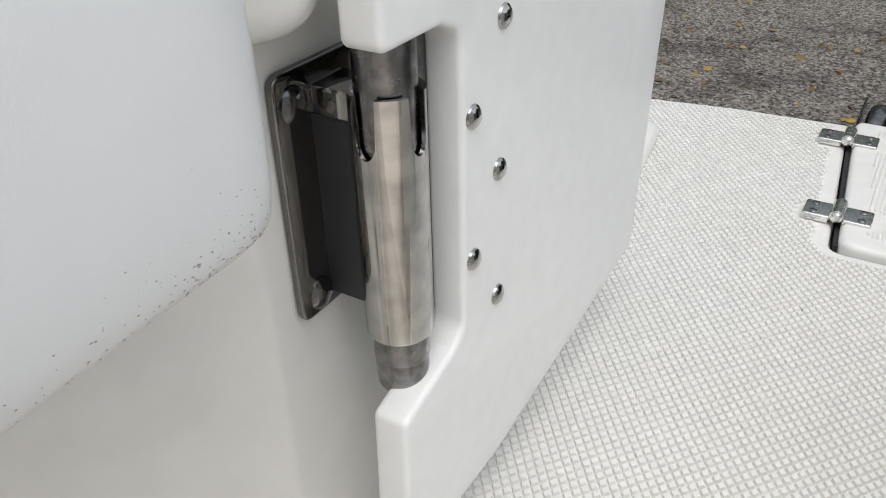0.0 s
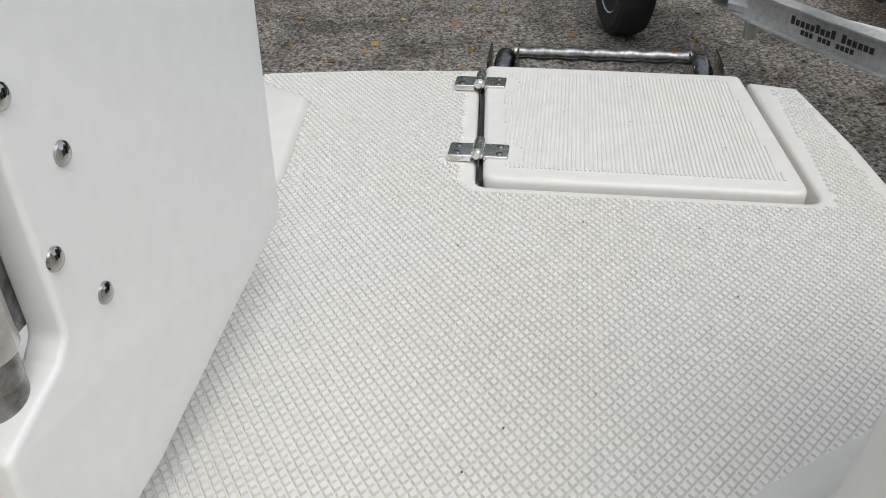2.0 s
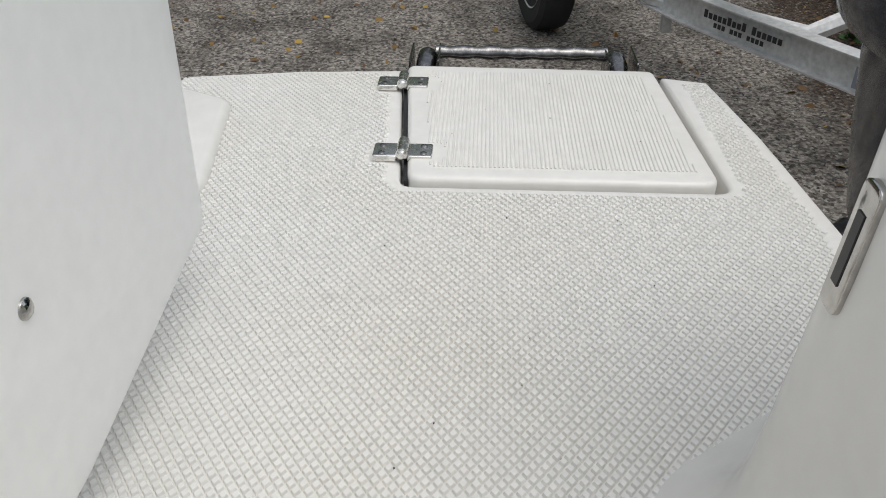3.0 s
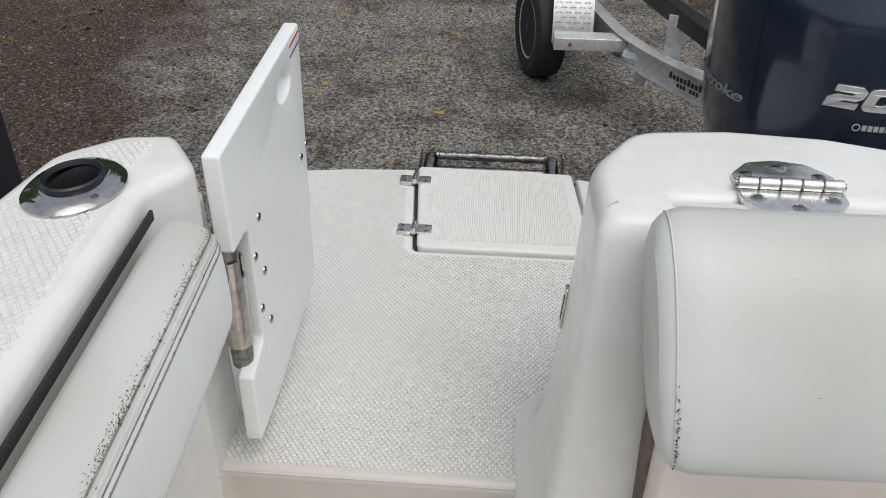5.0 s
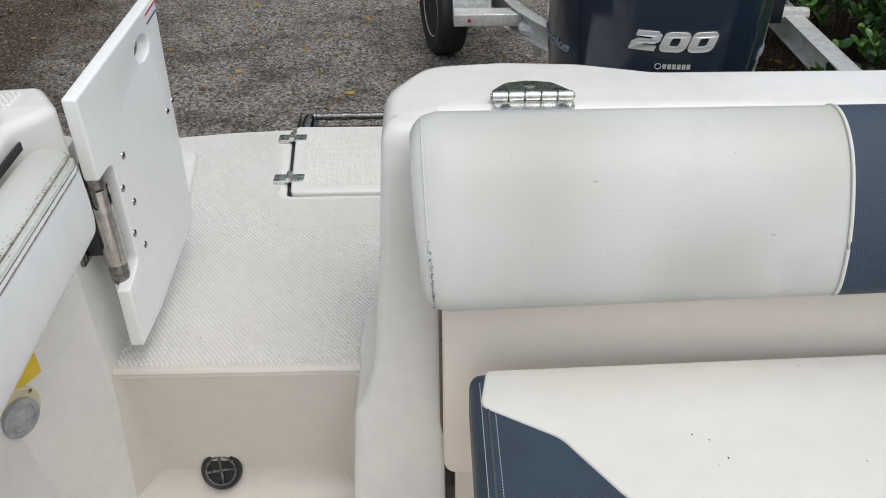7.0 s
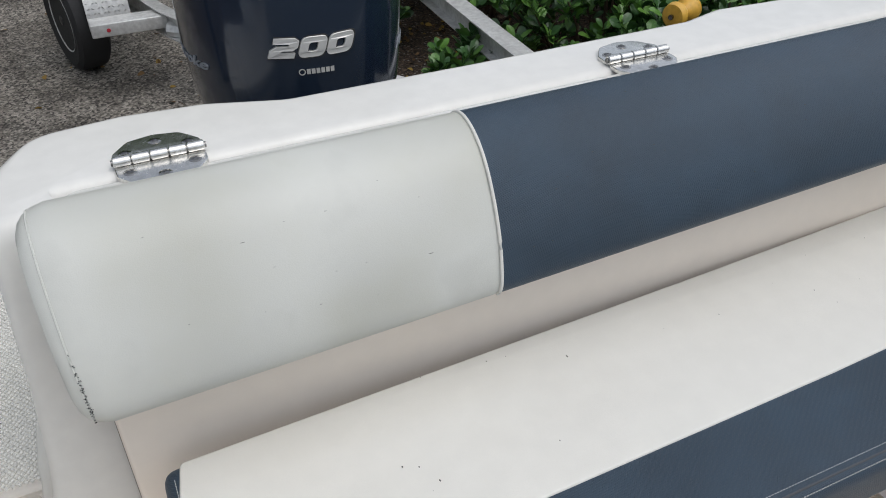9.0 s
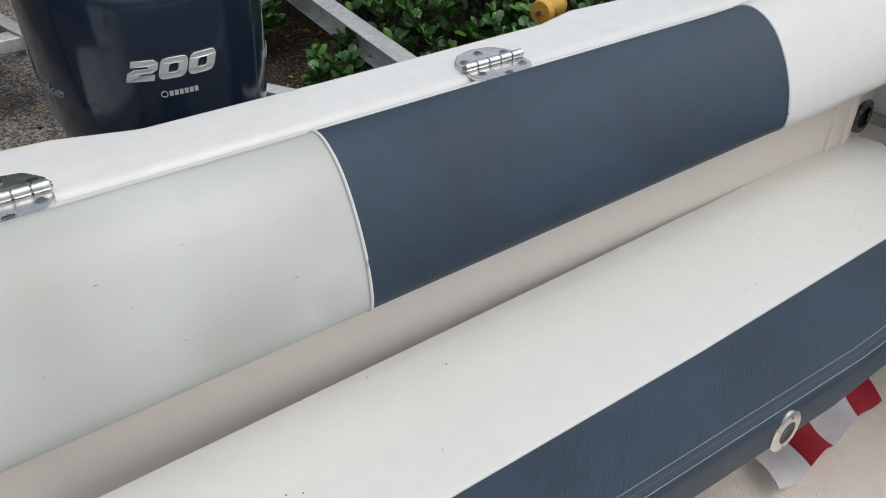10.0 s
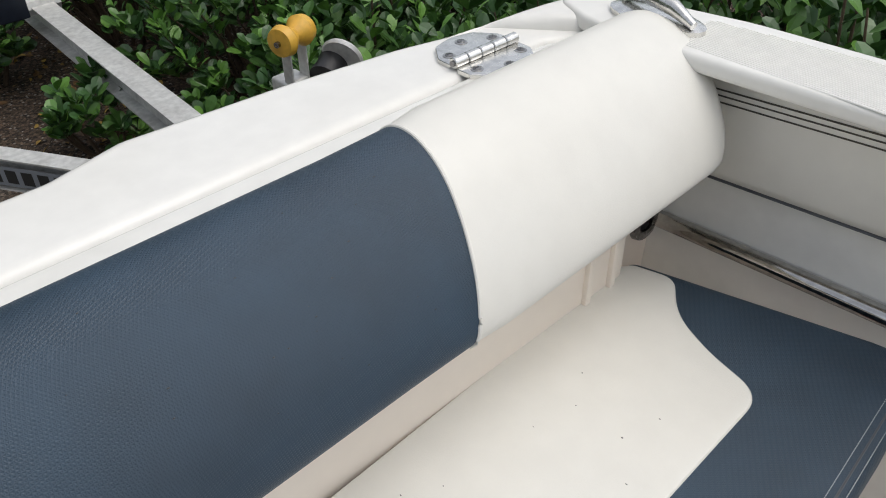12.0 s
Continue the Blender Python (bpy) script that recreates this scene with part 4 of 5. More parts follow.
# drain, deck cap, post and label in the step well
drain = thing("scupper_drain", "black round scupper drain with a cross grille", "drain", (0.227, 0.462, -0.245))
dm = pose(0.227, 0.4655, -0.246, 62, 0, 0)
part("drain_ring", moved(lathe([(0.030, -0.004), (0.030, 0.004), (0.036, 0.006), (0.039, 0.002), (0.039, -0.006)], 28, cap=False), dm), BLACK, drain)
part("drain_bore", moved(lathe([(0.0001, 0.0005), (0.031, 0.0), (0.031, -0.006)], 24), dm), BLACK, drain)
for a in (0, 90):
    part("grille_bar", moved(box(-0.030, 0.030, -0.003, 0.003, 0.001, 0.005, 0.001, 1), dm @ pose(0, 0, 0, 0, 0, a + 8)), DULL, drain)
part("grille_ring", moved(lathe([(0.026, 0.001), (0.026, 0.0055), (0.030, 0.0055), (0.030, 0.001)], 24, cap=False), dm), DULL, drain)
CAPGREY = material("grey_plastic", (0.38, 0.39, 0.40), 0.45, grain=0.2, grain_scale=60, stain=0.6, stain_scale=40, stain_color=(0.2, 0.2, 0.2))
cap = thing("deck_filler_cap", "grey round cap in a yellowed flange on the side wall", "filler cap", (0.004, 0.32, 0.065))
CN = (0.911, -0.412, 0.0)
part("flange", lathe([(0.0001, 0), (0.043, 0), (0.043, 0.003), (0.039, 0.006), (0.034, 0.006), (0.0001, 0.006)], 32, (-0.0015, 0.306, 0.076), CN), YELLOWED, cap)
part("cap_disc", lathe([(0.032, 0.0), (0.032, 0.009), (0.029, 0.011), (0.022, 0.011), (0.021, 0.0095), (0.0001, 0.0095)], 32, (0.0025, 0.301, 0.073), CN), CAPGREY, cap)
part("screw", lathe([(0.0001, 0), (0.004, 0), (0.0001, 0.002)], 10, (0.0165, 0.330, 0.099), CN), DULL, cap)
sticker = part("caution_label", moved(plate([rounded([(-0.028, -0.024), (0.028, -0.024), (0.028, 0.024), (-0.028, 0.024)], 0.002)], 0.0004, 0.0012, 0.0, "x"), pose(0.0125, 0.336, 0.134, 0, 0, -24.3)), STICKER)
tagged(sticker, "small yellow caution label on the side wall", "label")
post = thing("rail_stub", "short stainless tube stub beside the step well", "tube", (0.045, 0.283, SOLE))
part("tube", lathe([(0.0001, 0), (0.0165, 0), (0.0165, 0.166), (0.0155, 0.171), (0.013, 0.172), (0.0001, 0.170)], 20, (0.045, 0.283, SOLE)), CHROME, post)

# tubes and sockets at the far side
for z, y0 in ((0.164, 0.384), (-0.03, 0.384)):
    bar = thing("bench_support_tube", "stainless bench support tube along the side wall", "tube", (2.59, 0.0, z), "support tubes")
    part("tube", tube([(2.570, y0, z), (2.578, -1.2, z + 0.09)], 0.0145, 16), HINGE, bar)
    part("socket", lathe([(0.024, 0.0), (0.024, 0.008), (0.028, 0.011), (0.040, 0.008), (0.042, 0.0)], 24, (2.560, 0.3848, z - 0.001), (0, -1, 0), cap=False), DULL, bar)
    part("socket_bore", lathe([(0.0001, 0.003), (0.0245, 0.003), (0.0245, 0.0)], 20, (2.560, 0.3848, z - 0.001), (0, -1, 0)), BLACK, bar)
screw = part("deck_screw", lathe([(0.0001, 0), (0.008, 0), (0.006, 0.003), (0.0001, 0.004)], 12, (2.545, -0.11, SOLE + 0.03)), DULL)
tagged(screw, "stainless screw in the side ledge", "screw")
cleat = thing("deck_cleat", "polished stainless pop-up cleat on the gunwale", "cleat", (2.53, 0.40, 0.505))
part("cleat_base", loft([[(2.524 + a * math.cos(t / 4) * 0.5, 0.40 + b * math.sin(t / 4), z) for t in range(25)] for a, b, z in ((0.07, 0.075, 0.504), (0.07, 0.075, 0.512), (0.05, 0.058, 0.516))]), CHROME, cleat)
part("cleat_arm", tube([(2.511, 0.335, 0.52), (2.519, 0.372, 0.532), (2.529, 0.42, 0.534), (2.537, 0.466, 0.52)], [0.006, 0.011, 0.011, 0.006], 12), CHROME, cleat)

# folded flag on the sole
flag = thing("cloth_flag", "crumpled red and white striped cloth on the sole", "cloth", (2.1, 0.0, SOLE))
for k in range(4):
    grid = bmesh.new()
    bmesh.ops.create_grid(grid, x_segments=10, y_segments=12, size=0.5)
    for v in grid.verts:
        x = 1.885 + 0.102 * (k + v.co.x + 0.5)
        y = 0.030 + (v.co.y) * 0.115 + 0.02 * math.sin(9 * x)
        v.co = (x + 0.04 * v.co.y, y, SOLE + 0.028 + 0.014 * math.sin(38 * x + 7 * y) + 0.012 * math.sin(31 * y + 11 * x))
    bmesh.ops.solidify(grid, geom=grid.faces, thickness=0.002)
    part("stripe", grid, (WHITECLOTH, RED)[k % 2], flag, smooth=80)


# ---- outboard engine ----
motor = thing("outboard_engine", "dark blue outboard engine with a glossy cowl behind the transom", "outboard engine", (1.27, 1.69, 0.1))
CX = 1.27


def cowl_ring(z, y0, y1, w, n=72, p=2.25):
    """Plan section of the cowl: blunt front towards the boat, tapered to the back."""
    yc, out = (y0 + y1) / 2, []
    for k in range(n):
        a = 2 * math.pi * k / n
        c, s = math.cos(a), math.sin(a)
        x = math.copysign(abs(c) ** (2 / p), c)
        y = math.copysign(abs(s) ** (2 / (p if s < 0 else 2.2)), s)
        out.append((CX + w * x * (1 - 0.08 * y), yc + (y1 - y0) / 2 * y, z))
    return out


COWLS = ((-0.03, 1.335, 2.06, 0.195), (0.0, 1.300, 2.08, 0.245), (0.05, 1.276, 2.11, 0.266), (0.10, 1.264, 2.13, 0.277), (0.16, 1.254, 2.15, 0.284), (0.23, 1.247, 2.16, 0.289), (0.30, 1.243, 2.17, 0.291), (0.40, 1.246, 2.16, 0.294), (0.50, 1.262, 2.14, 0.284), (0.57, 1.30, 2.10, 0.262), (0.61, 1.37, 2.02, 0.215), (0.63, 1.45, 1.95, 0.15))
part("cowl", loft([cowl_ring(*r) for r in COWLS]), COWL, motor, smooth=60)
part("cowl_seam", loft([cowl_ring(z, 1.34, 2.05, 0.160) for z in (-0.045, -0.025)]), BLACK, motor, smooth=60)
part("lower_pan", loft([cowl_ring(z, a, b, w) for z, a, b, w in ((-0.42, 1.42, 1.92, 0.12), (-0.28, 1.38, 2.0, 0.14), (-0.12, 1.35, 2.05, 0.160), (-0.04, 1.33, 2.06, 0.166))]), COWL, motor, smooth=60)
part("midsection", loft([cowl_ring(z, a, b, w) for z, a, b, w in ((-1.0, 1.50, 1.86, 0.05), (-0.8, 1.46, 1.86, 0.085), (-0.40, 1.44, 1.90, 0.11))]), NAVY, motor, smooth=60)
part("skeg", plate([[(1.5, -1.0), (1.85, -1.0), (1.78, GROUND + 0.06), (1.62, GROUND + 0.06)]], 1.25, 1.29, 0.01, "x"), NAVY, motor)
part("bracket", box(1.15, 1.39, 0.62, 1.45, -0.55, -0.12, 0.03), BLACK, motor, "black transom bracket")
part("rigging_hose", tube(arc3((0.86, 0.72, -0.22), (0.86, 1.25, -0.26), (1.0, 1.42, -0.26), (1.15, 1.36, -0.2)), [0.022 if k % 2 else 0.026 for k in range(41)], 12), BLACK, motor, "ribbed black rigging hose")


def skin(z):
    zs = [r[0] for r in COWLS]
    return [np.interp(z, zs, [r[k] for r in COWLS]) for k in (1, 2, 3)]


def front_y(x, z):
    """The cowl's front surface at (x, z)."""
    y0, y1, w = skin(z)
    u = min(1.0, abs(x - CX) / (w * 1.06))
    return (y0 + y1) / 2 - (y1 - y0) / 2 * (1 - u ** 2.25) ** (1 / 2.25)


def on_front(bm, x0, z0, lift):
    """Lays flat lettering on the cowl's front."""
    for v in bm.verts:
        x, d, z = x0 + v.co.x, v.co.y, z0 + v.co.z
        v.co = (x, front_y(x, z) + d - lift, z)
    return bm


def sized(bm, w, h):
    xs, zs = [v.co.x for v in bm.verts], [v.co.z for v in bm.verts]
    cx, cz = (max(xs) + min(xs)) / 2, (max(zs) + min(zs)) / 2
    for v in bm.verts:
        v.co.x, v.co.z = (v.co.x - cx) * w / (max(xs) - min(xs)), (v.co.z - cz) * h / (max(zs) - min(zs))
    return bm




def numerals(depth):
    """The number 200 in wide slanted block digits, standing in the x-z plane."""
    two = [(0.06, 1.0), (1.04, 1.0), (1.28, 0.84), (1.28, 0.54), (1.06, 0.38), (0.60, 0.38), (0.46, 0.30), (0.46, 0.27), (1.22, 0.27), (1.22, 0.0), (0.0, 0.0), (0.0, 0.38), (0.26, 0.60), (0.82, 0.60), (0.86, 0.64), (0.86, 0.69), (0.82, 0.73), (0.06, 0.73)]
    ring = [rounded([(0, 0), (1.3, 0), (1.3, 1), (0, 1)], 0.34), rounded([(0.42, 0.27), (0.88, 0.27), (0.88, 0.73), (0.42, 0.73)], 0.13)]
    out = None
    for k, loops in enumerate(([two], ring, ring)):
        bm = plate([[(a + 1.38 * k + 0.32 * b, b) for a, b in lp] for lp in loops], -depth, depth, 0.0, "y")
        out = merge(out, bm) if out else bm
    return out


part("number", on_front(sized(numerals(0.005), 0.205, 0.047), 1.268, 0.306, 0.005), SILVER, motor, "raised silver numerals", smooth=0)
part("number_edge", on_front(sized(numerals(0.003), 0.211, 0.053), 1.2705, 0.3045, 0.0012), INK, motor, "dark edge of the numerals", smooth=0)
for k in range(6):
    part("maker_mark", on_front(box(-0.025 + 0.0114 * k, -0.0165 + 0.0114 * k, -0.001, 0.001, -0.006, 0.006), 1.276, 0.243, 0.002), SILVER, motor)
part("maker_mark", on_front(lathe([(0.006, -0.001), (0.006, 0.001), (0.008, 0.001), (0.008, -0.001)], 20, (-0.036, 0, 0), (0, -1, 0), cap=False), 1.276, 0.243, 0.002), SILVER, motor)
for flip in (1, -1):
    mark = sized(words("fourstroke", 0.045, 0.0012, 0.25), 0.36, 0.027)
    for v in mark.verts:
        t, d = v.co.x * flip, v.co.y
        y, z = 1.565 - t, 0.208 + v.co.z + 0.12 * t
        y0, y1, w = skin(z)
        s = (y - (y0 + y1) / 2) / ((y1 - y0) / 2)
        q = 2.25 if s < 0 else 2.2
        c = max(0.0, 1 - abs(s) ** q) ** (1 / 2.25)
        v.co = (CX - flip * (w * c * (1 - 0.08 * s) + 0.002 - d), y, z)
    part("script_mark", mark, GREYINK, motor, "grey script along the cowl side")
motor.matrix_basis = pose(1.27, 1.69, 0.1, 0, 0.3, -7)


# ---- trailer parked behind ----
trailer = thing("boat_trailer", "empty aluminium boat trailer with a diamond-plate fender", "trailer", (2.0, 4.0, GROUND))


def beam(pts, w, h, flange=0.008, web=0.01):
    """An I-beam along a level path of (x, y, z of its top)."""
    prof = [(-w / 2, 0), (w / 2, 0), (w / 2, -flange), (web / 2, -flange), (web / 2, -h + flange), (w / 2, -h + flange), (w / 2, -h), (-w / 2, -h), (-w / 2, -h + flange), (-web / 2, -h + flange), (-web / 2, -flange), (-w / 2, -flange)]
    rings = []
    P = [Vector(p) for p in pts]
    for i, p in enumerate(P):
        d = (P[min(i + 1, len(P) - 1)] - P[max(i - 1, 0)])
        d.z = 0
        s = Vector((d.y, -d.x, 0)).normalized()
        rings.append([p + s * a + Vector((0, 0, b)) for a, b in prof])
    return loft(rings)


def arc(a, b, c, n=8):
    a, b, c = Vector(a), Vector(b), Vector(c)
    return [(1 - t) ** 2 * a + 2 * t * (1 - t) * b + t * t * c for t in [k / n for k in range(n + 1)]]


TZ = -0.70
TURN = (0.97, 0.24, 0)
part("frame_beam", beam([(0.9, 6.6, TZ), (1.08, 5.4, TZ)] + arc((1.17, 4.95, TZ), (1.26, 4.50, TZ), (1.50, 4.14, TZ)) + [(1.99, 3.34, TZ), (2.27, 2.89, TZ), (2.78, 2.05, TZ)], 0.085, 0.15), ALU, trailer)
part("frame_beam", beam([(3.10, 6.6, TZ + 0.04), (2.91, 4.5, TZ + 0.04), (2.83, 2.78, TZ + 0.04), (2.79, 2.0, TZ + 0.04)], 0.12, 0.14), ALU, trailer)
part("cross_beam", tube([(1.25, 4.6, TZ - 0.10), (1.9, 4.05, TZ - 0.12), (2.25, 4.12, TZ + 0.02), (2.64, 4.37, TZ + 0.03), (3.0, 4.38, TZ + 0.03)], 0.05, 8), ALU, trailer)
part("bunk", moved(box(-0.05, 0.05, -0.9, 0.9, -0.05, 0.05, 0.01), pose(1.45, 4.55, -0.48, 0, 0, 14)), BLACK, trailer, "black carpeted bunk board")
part("bunk_bracket", moved(box(-0.004, 0.004, -0.05, 0.05, -0.16, 0.10, 0.02), pose(1.46, 4.30, -0.56, 0, 0, 60)), ALU, trailer)
part("winch_block", box(2.66, 2.82, 4.30, 4.46, TZ, TZ + 0.28, 0.01), NAVY, trailer)
part("tongue_tube", box(2.78, 2.90, 1.1, 2.1, TZ - 0.12, TZ, 0.01), ALU, trailer)
T1 = Matrix.Translation((1.60, 3.975, TZ - 0.052)) @ Matrix.Rotation(radians(-58.3), 4, "Z") @ Matrix.Translation((0, -0.0445, 0))
for k in range(16):
    if k != 9:
        part("plain_mark", moved(box(-0.24 + 0.030 * k, -0.218 + 0.030 * k, -0.001, 0.001, -0.017, 0.020 if k in (0, 5, 8, 10) else 0.010), T1), INK, trailer)
for k in range(12):
    if k not in (3, 7):
        part("plain_mark", moved(box(-0.17 + 0.026 * k, -0.151 + 0.026 * k, -0.001, 0.001, -0.050, -0.028), T1), INK, trailer)
T2 = Matrix.Translation((2.14, 3.10, TZ - 0.078)) @ Matrix.Rotation(radians(-58.3), 4, "Z") @ Matrix.Translation((0, -0.0445, 0))
part("maker_band", moved(box(-0.42, 0.42, -0.0008, 0.0008, -0.045, 0.045), T2), GREYINK, trailer)
for k in range(11):
    part("plain_mark", moved(box(-0.40 + 0.075 * k, -0.35 + 0.075 * k, -0.002, 0.002, -0.030, 0.030), T2), INK, trailer)
wheel = part("wheel", lathe([(0.20, -0.09), (0.29, -0.105), (0.325, -0.085), (0.335, -0.05), (0.335, 0.05), (0.325, 0.085), (0.29, 0.105), (0.20, 0.09)], 40, (0.74, 5.22, GROUND + 0.335), TURN), RUBBER, trailer, "black rubber tyre")
part("rim", lathe([(0.0001, -0.03), (0.06, -0.055), (0.07, -0.04), (0.15, -0.03), (0.18, -0.08), (0.205, -0.095), (0.205, 0.05), (0.0001, 0.05)], 32, (0.74, 5.22, GROUND + 0.335), TURN), ALU, wheel)
part("hub_cap", lathe([(0.0001, -0.10), (0.03, -0.095), (0.038, -0.05)], 20, (0.74, 5.22, GROUND + 0.335), TURN), BLACK, wheel)
fend = part("fender", loft([[(x, 5.28 - 0.44 * math.cos(a), GROUND + 0.36 + 0.40 * math.sin(a)) for a in [math.pi * k / 16 for k in range(17)]] + [(x, 5.28 - 0.43 * math.cos(a), GROUND + 0.36 + 0.39 * math.sin(a)) for a in [math.pi * (16 - k) / 16 for k in range(17)]] for x in (0.80, 1.06)]), ALU, trailer, "diamond-plate fender")
part("tread_mark", merge(*[moved(box(-0.012, 0.012, -0.003, 0.003, 0, 0.003), Matrix.Translation((0.82 + 0.03 * i, 5.28 - 0.44 * math.cos(a), GROUND + 0.36 + 0.40 * math.sin(a))) @ Matrix.Rotation(a - math.pi / 2, 4, "X") @ Matrix.Rotation(radians(45 if (i + j) % 2 else -45), 4, "Z")) for i in range(8) for j, a in enumerate([math.pi * k / 40 for k in range(2, 22)])]), ALU, fend)
part("fender_step", box(0.80, 1.25, 4.62, 4.76, TZ - 0.10, TZ - 0.02, 0.006), ALU, trailer)
part("marker_light", lathe([(0.0001, 0.006), (0.012, 0.004), (0.012, 0.0)], 12, (0.90, 4.62, TZ - 0.06), (0, -1, 0)), RED, trailer, "small red marker light")
part("post_stub", box(1.32, 1.37, 4.50, 4.56, TZ - 0.27, TZ - 0.1, 0.005), ALU, trailer)
rol = part("bow_roller", tube([(2.83, 1.90, -0.096), (2.835, 1.902, -0.096), (2.86, 1.91, -0.096), (2.90, 1.925, -0.096), (2.94, 1.94, -0.096), (2.965, 1.95, -0.096), (2.97, 1.952, -0.096)], [0.02, 0.046, 0.052, 0.026, 0.052, 0.046, 0.02], 24), YELLOW, trailer, "yellow twin bow roller")
part("axle_end", tube([(2.82, 1.896, -0.096), (2.98, 1.956, -0.096)], 0.010, 10), DULL, rol)
for x, y in ((2.875, 1.93), (2.955, 1.96)):
    part("roller_arm", box(x - 0.004, x + 0.004, y - 0.02, y + 0.03, -0.34, -0.09, 0.002, 1), ALU, trailer)
part("winch_post", box(2.86, 2.96, 1.94, 2.03, TZ, -0.26, 0.01), ALU, trailer)
part("winch_gear", lathe([(0.0001, -0.01), (0.07, -0.01), (0.075, 0.0), (0.07, 0.01), (0.0001, 0.01)], 40, (3.07, 1.90, -0.215), (0.8, 0.4, 0.3)), ALU, trailer)
part("winch_drum", lathe([(0.055, -0.05), (0.05, 0.0), (0.055, 0.05)], 24, (3.03, 1.92, -0.25), (0.8, 0.4, 0.3)), BLACK, trailer)

# dark column beside the boat
col = part("steel_column", plate([rounded([(-1.63, 2.3), (-1.46, 2.3), (-1.46, 2.47), (-1.63, 2.47)], 0.01)], GROUND, 2.4, 0.004), NAVY)
tagged(col, "dark navy painted steel column on the ground", "column")


# ---- shrubs and litter ----
def leaf_shape(length, width):
    """A rounded leaf, folded a little along its midrib, stalk at the origin."""
    us = (0.0, 0.3, 0.65, 0.92, 1.0)
    ws = (0.06, 0.75, 1.0, 0.55, 0.05)
    V = []
    for u, w in zip(us, ws):
        z = 0.10 * length * math.sin(u * 2.2)
        V += [(-width / 2 * w, u * length, z + 0.10 * width * w), (0, u * length, z), (width / 2 * w, u * length, z + 0.10 * width * w)]
    F = []
    for i in range(4):
        for j in range(2):
            a = 3 * i + j
            F.append((a, a + 1, a + 4, a + 3))
    return np.array(V), F


def leaves(name, places, length, rng, lo=0.7, hi=1.25, width=0.62):
    """Many leaves at (point, direction) places, in one mesh."""
    V0, F0 = leaf_shape(length, length * width)
    V, F = [], []
    for p, d in places:
        s = rng.uniform(lo, hi)
        q = Vector(d).to_track_quat("Y", "Z").to_matrix() @ Matrix.Rotation(rng.uniform(-0.9, 0.9), 3, "Y")
        m = np.array(q) * s
        k = len(V)
        V.extend((V0 @ m.T + np.array(p)).tolist())
        F.extend(tuple(k + i for i in f) for f in F0)
    me = bpy.data.meshes.new(name)
    me.from_pydata(V, [], F)
    return me


def shrub(x, y, r, h, seed, n):
    rng = random.Random(seed)
    s = thing("shrub", "dense green shrub with rounded glossy leaves", "shrub", (x, y, GROUND), "hedge shrubs")
    tips = []
    stems = None
    for k in range(n // 11):
        a, q = rng.uniform(0, 2 * math.pi), rng.random() ** 0.5
        top = Vector((x + r * q * math.cos(a), y + r * q * math.sin(a), GROUND + h * (0.35 + 0.65 * rng.random()) * (1.08 - 0.35 * q * q)))
        foot = Vector((x + (top.x - x) * 0.35, y + (top.y - y) * 0.35, GROUND))
        mid = (top + foot) / 2 + Vector((rng.uniform(-0.06, 0.06), rng.uniform(-0.06, 0.06), 0.05))
        if k % 4 == 0:
            b = tube([foot, mid, top], [0.012, 0.008, 0.003], 5, False)
            stems = merge(stems, b) if stems else b
        d = (top - mid).normalized()
        for j in range(11):
            f = 1 - 0.028 * j
            p = top + (mid - top) * (j * 0.045)
            ang = j * 2.4 + k
            out = Vector((math.cos(ang), math.sin(ang), rng.uniform(0.1, 0.9))) + d * 0.35
            tips.append((p + out.normalized() * 0.012, out.normalized()))
    part("crown", leaves("crown", tips, 0.078, rng), LEAF, s, smooth=0)
    part("branchwork", stems, BARK, s)
    return s


spots = [(3.55, 4.9, 0.75, 1.15, 1), (3.75, 3.6, 0.75, 1.10, 2), (3.75, 2.45, 0.62, 1.05, 3), (3.70, 1.35, 0.62, 1.30, 4), (3.75, 0.3, 0.62, 1.55, 5), (4.7, 4.3, 0.9, 1.5, 6), (4.7, 2.9, 0.9, 1.6, 7), (4.75, 1.5, 0.9, 1.75, 8), (4.5, 5.9, 0.9, 1.4, 9), (3.25, 6.3, 0.8, 1.1, 10), (4.8, 0.1, 0.9, 1.8, 11), (3.72, -0.75, 0.62, 1.6, 12)]
for x, y, r, h, seed in spots:
    shrub(x, y, r, h, seed, 2600)
for x, y, r, h, seed in ((5.9, 5.0, 1.2, 2.4, 21), (5.9, 3.0, 1.2, 2.4, 22), (5.9, 1.0, 1.2, 2.5, 23), (5.9, -1.0, 1.2, 2.5, 24), (5.6, 7.0, 1.2, 2.2, 25)):
    shrub(x, y, r, h, seed, 1800)
for x, y, seed in ((2.78, 3.55, 31), (2.62, 4.75, 32), (3.25, 3.1, 33)):
    shrub(x, y, 0.26, 0.42, seed, 330)

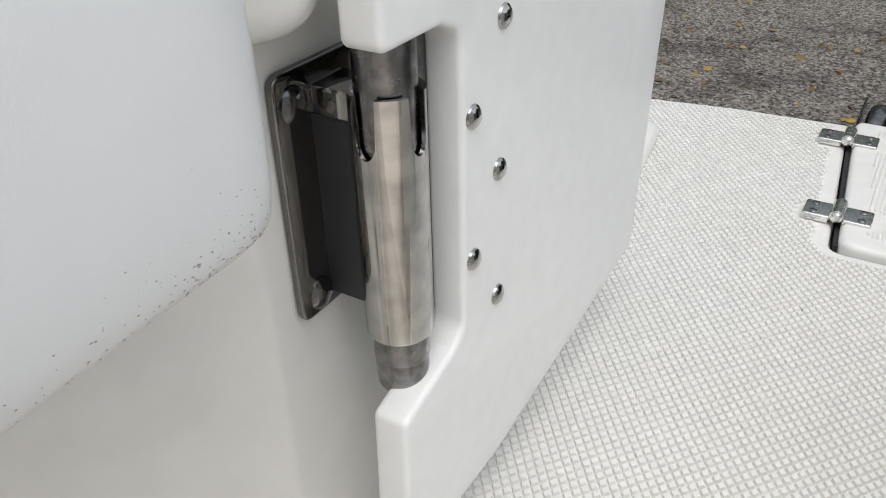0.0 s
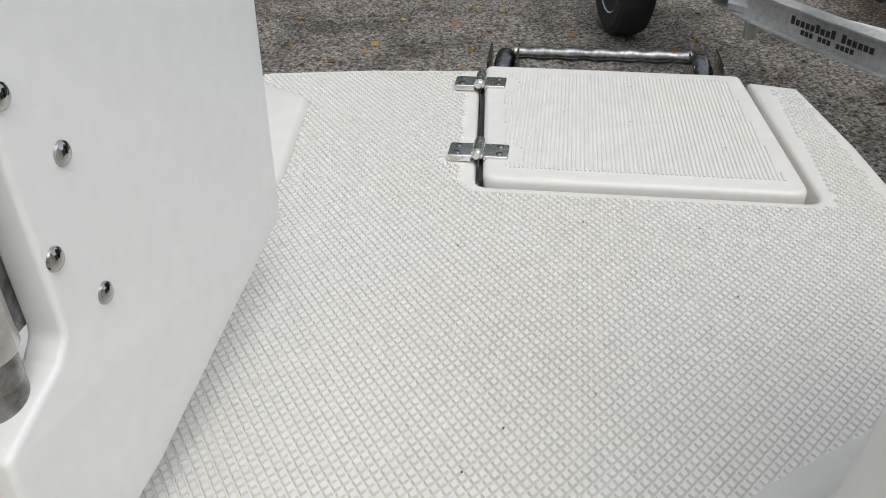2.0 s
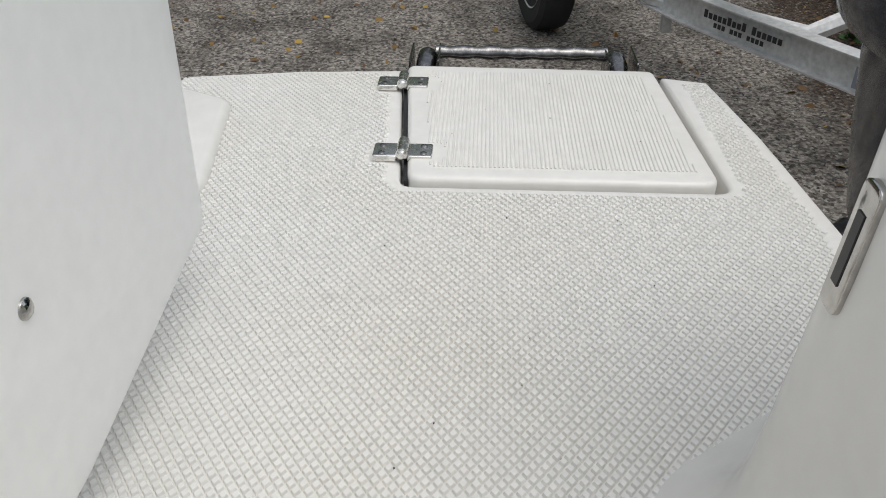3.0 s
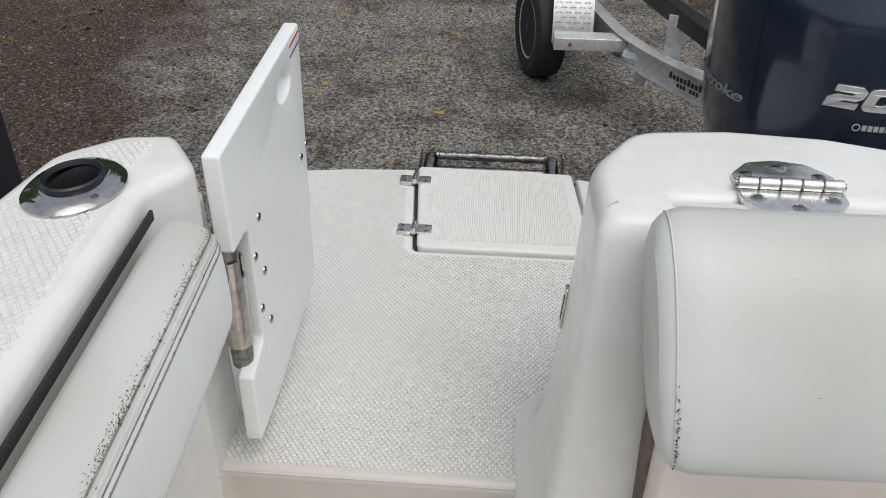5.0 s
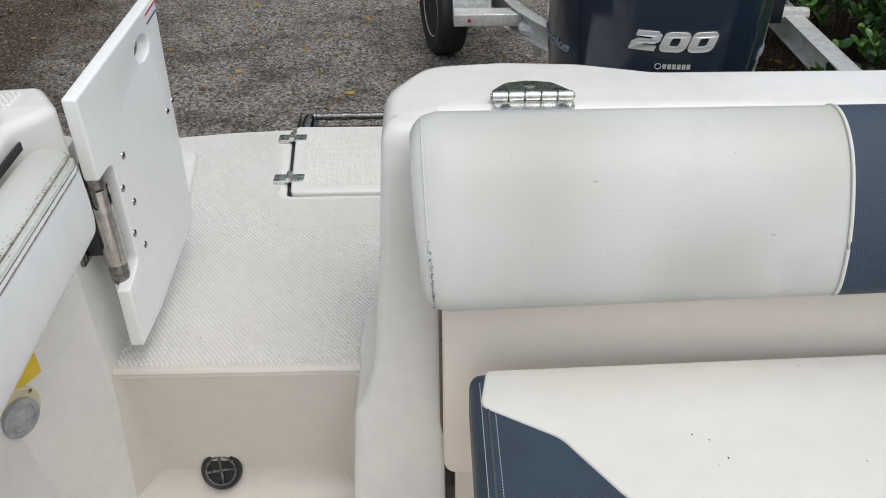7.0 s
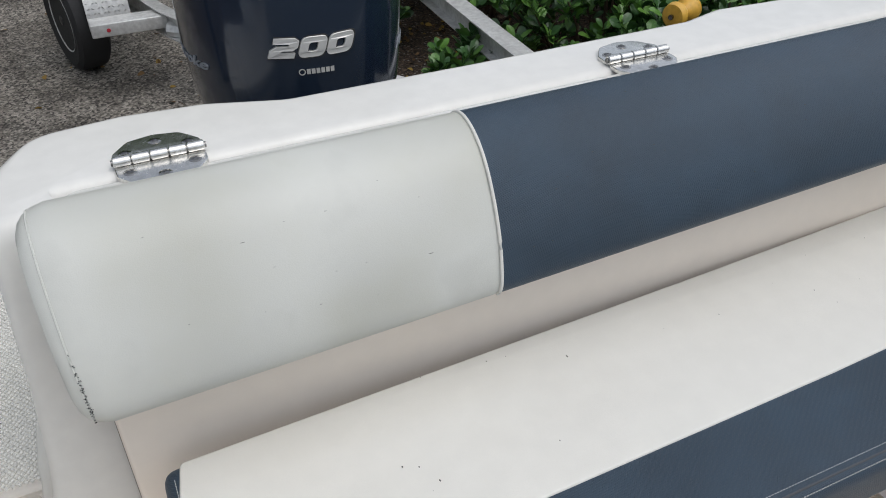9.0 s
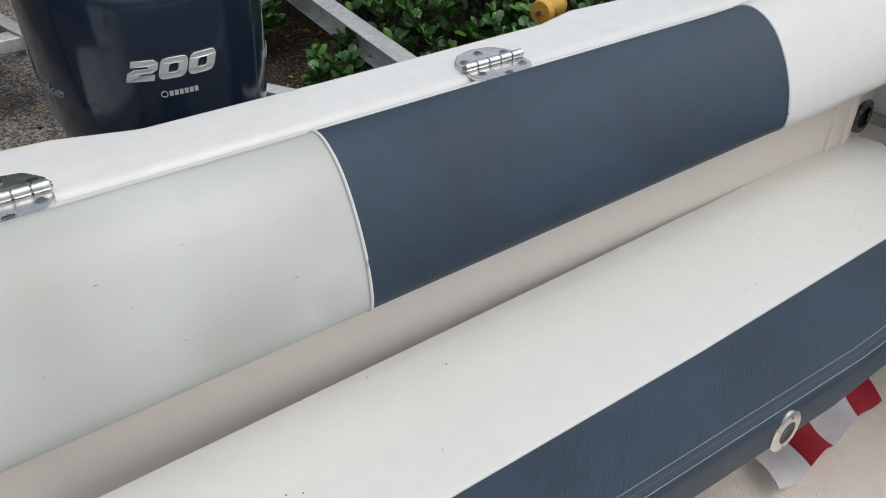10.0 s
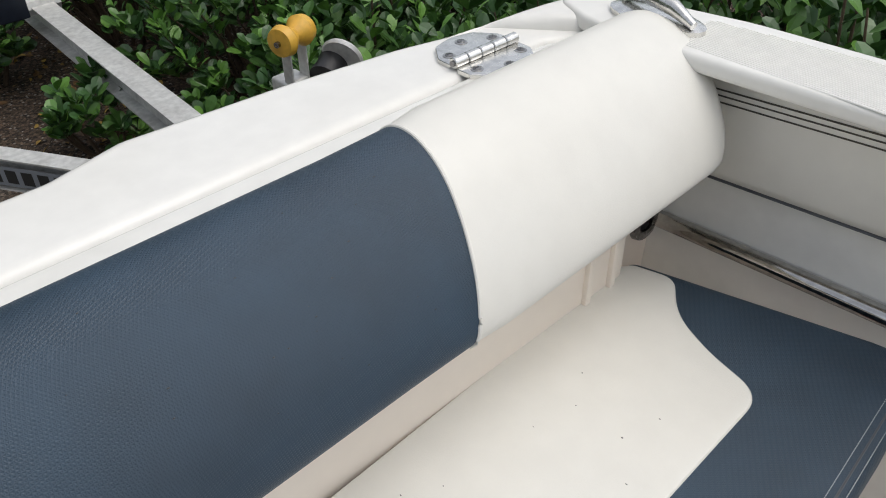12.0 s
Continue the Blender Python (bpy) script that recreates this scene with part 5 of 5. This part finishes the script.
rng = random.Random(77)
litter = []
for k in range(1100):
    if k < 260:
        x, y = rng.gauss(-2.6, 1.1), rng.gauss(6.3, 1.2)
    elif k < 560:
        x, y = rng.gauss(3.0, 0.35), rng.gauss(4.3, 1.1)
    else:
        x, y = rng.uniform(-3, 3.5), rng.uniform(2.2, 8)
    litter.append(((x, y, GROUND + 0.004), (rng.uniform(-1, 1), rng.uniform(-1, 1), rng.uniform(-0.1, 0.15))))
tagged(part("leaf_litter", leaves("leaf_litter", litter, 0.05, rng, 0.4, 1.2), DRY, smooth=0), "scattered dry yellow and brown fallen leaves", "leaf litter", kind="stuff")
V, F = [], []
for k in range(16000):
    x, y = rng.uniform(-4.2, 3.6), rng.uniform(1.4, 8.5)
    if x > -1.5 and rng.random() < 0.35:
        continue
    s = rng.uniform(0.003, 0.0095)
    b = len(V)
    a = rng.uniform(0, 3)
    for j in range(4):
        V.append((x + s * math.cos(a + j * 1.57) * rng.uniform(0.7, 1.2), y + s * math.sin(a + j * 1.57) * rng.uniform(0.7, 1.2), GROUND - 0.001))
    V.append((x, y, GROUND + s * rng.uniform(0.5, 0.9)))
    F.extend((b + j, b + (j + 1) % 4, b + 4) for j in range(4))
me = bpy.data.meshes.new("gravel")
me.from_pydata(V, [], F)
STONE = leaf_material("stone", (0.05, 0.045, 0.04), (0.36, 0.33, 0.29), 0.9)
tagged(part("gravel", me, STONE, smooth=0), "loose pale gravel on the asphalt", "gravel", kind="stuff")

# grit and specks on the mouldings and vinyl
specks = []
for k in range(170):
    if k < 60:
        p = (rng.uniform(0.15, 0.70), rng.uniform(0.52, 1.06), 0.0016)
        if p[0] > 0.52 and p[1] < 0.85:
            continue
    elif k < 72:
        p = (rng.uniform(0.33, 0.62), rng.uniform(1.13, 1.40), 0.0076)
    elif k < 140:
        p = (rng.gauss(0.23, 0.045), min(0.40, rng.gauss(0.385, 0.03)), SOLE + 0.0045)
    else:
        p = (rng.uniform(0.9, 2.2), rng.uniform(0.06, 0.27), 0.1908)
    r = rng.uniform(0.0004, 0.0011)
    specks.append(moved(lathe([(0.0001, 0.5), (1.0, 0.1), (0.0001, -0.2)], 5), Matrix.Translation(p) @ Matrix.Diagonal((r, r * rng.uniform(1, 2.5), r, 1))))
tagged(part("grit", joined("grit", specks), BLACK, smooth=0), "fine dark grit lying on the white surfaces", "grit", kind="stuff")
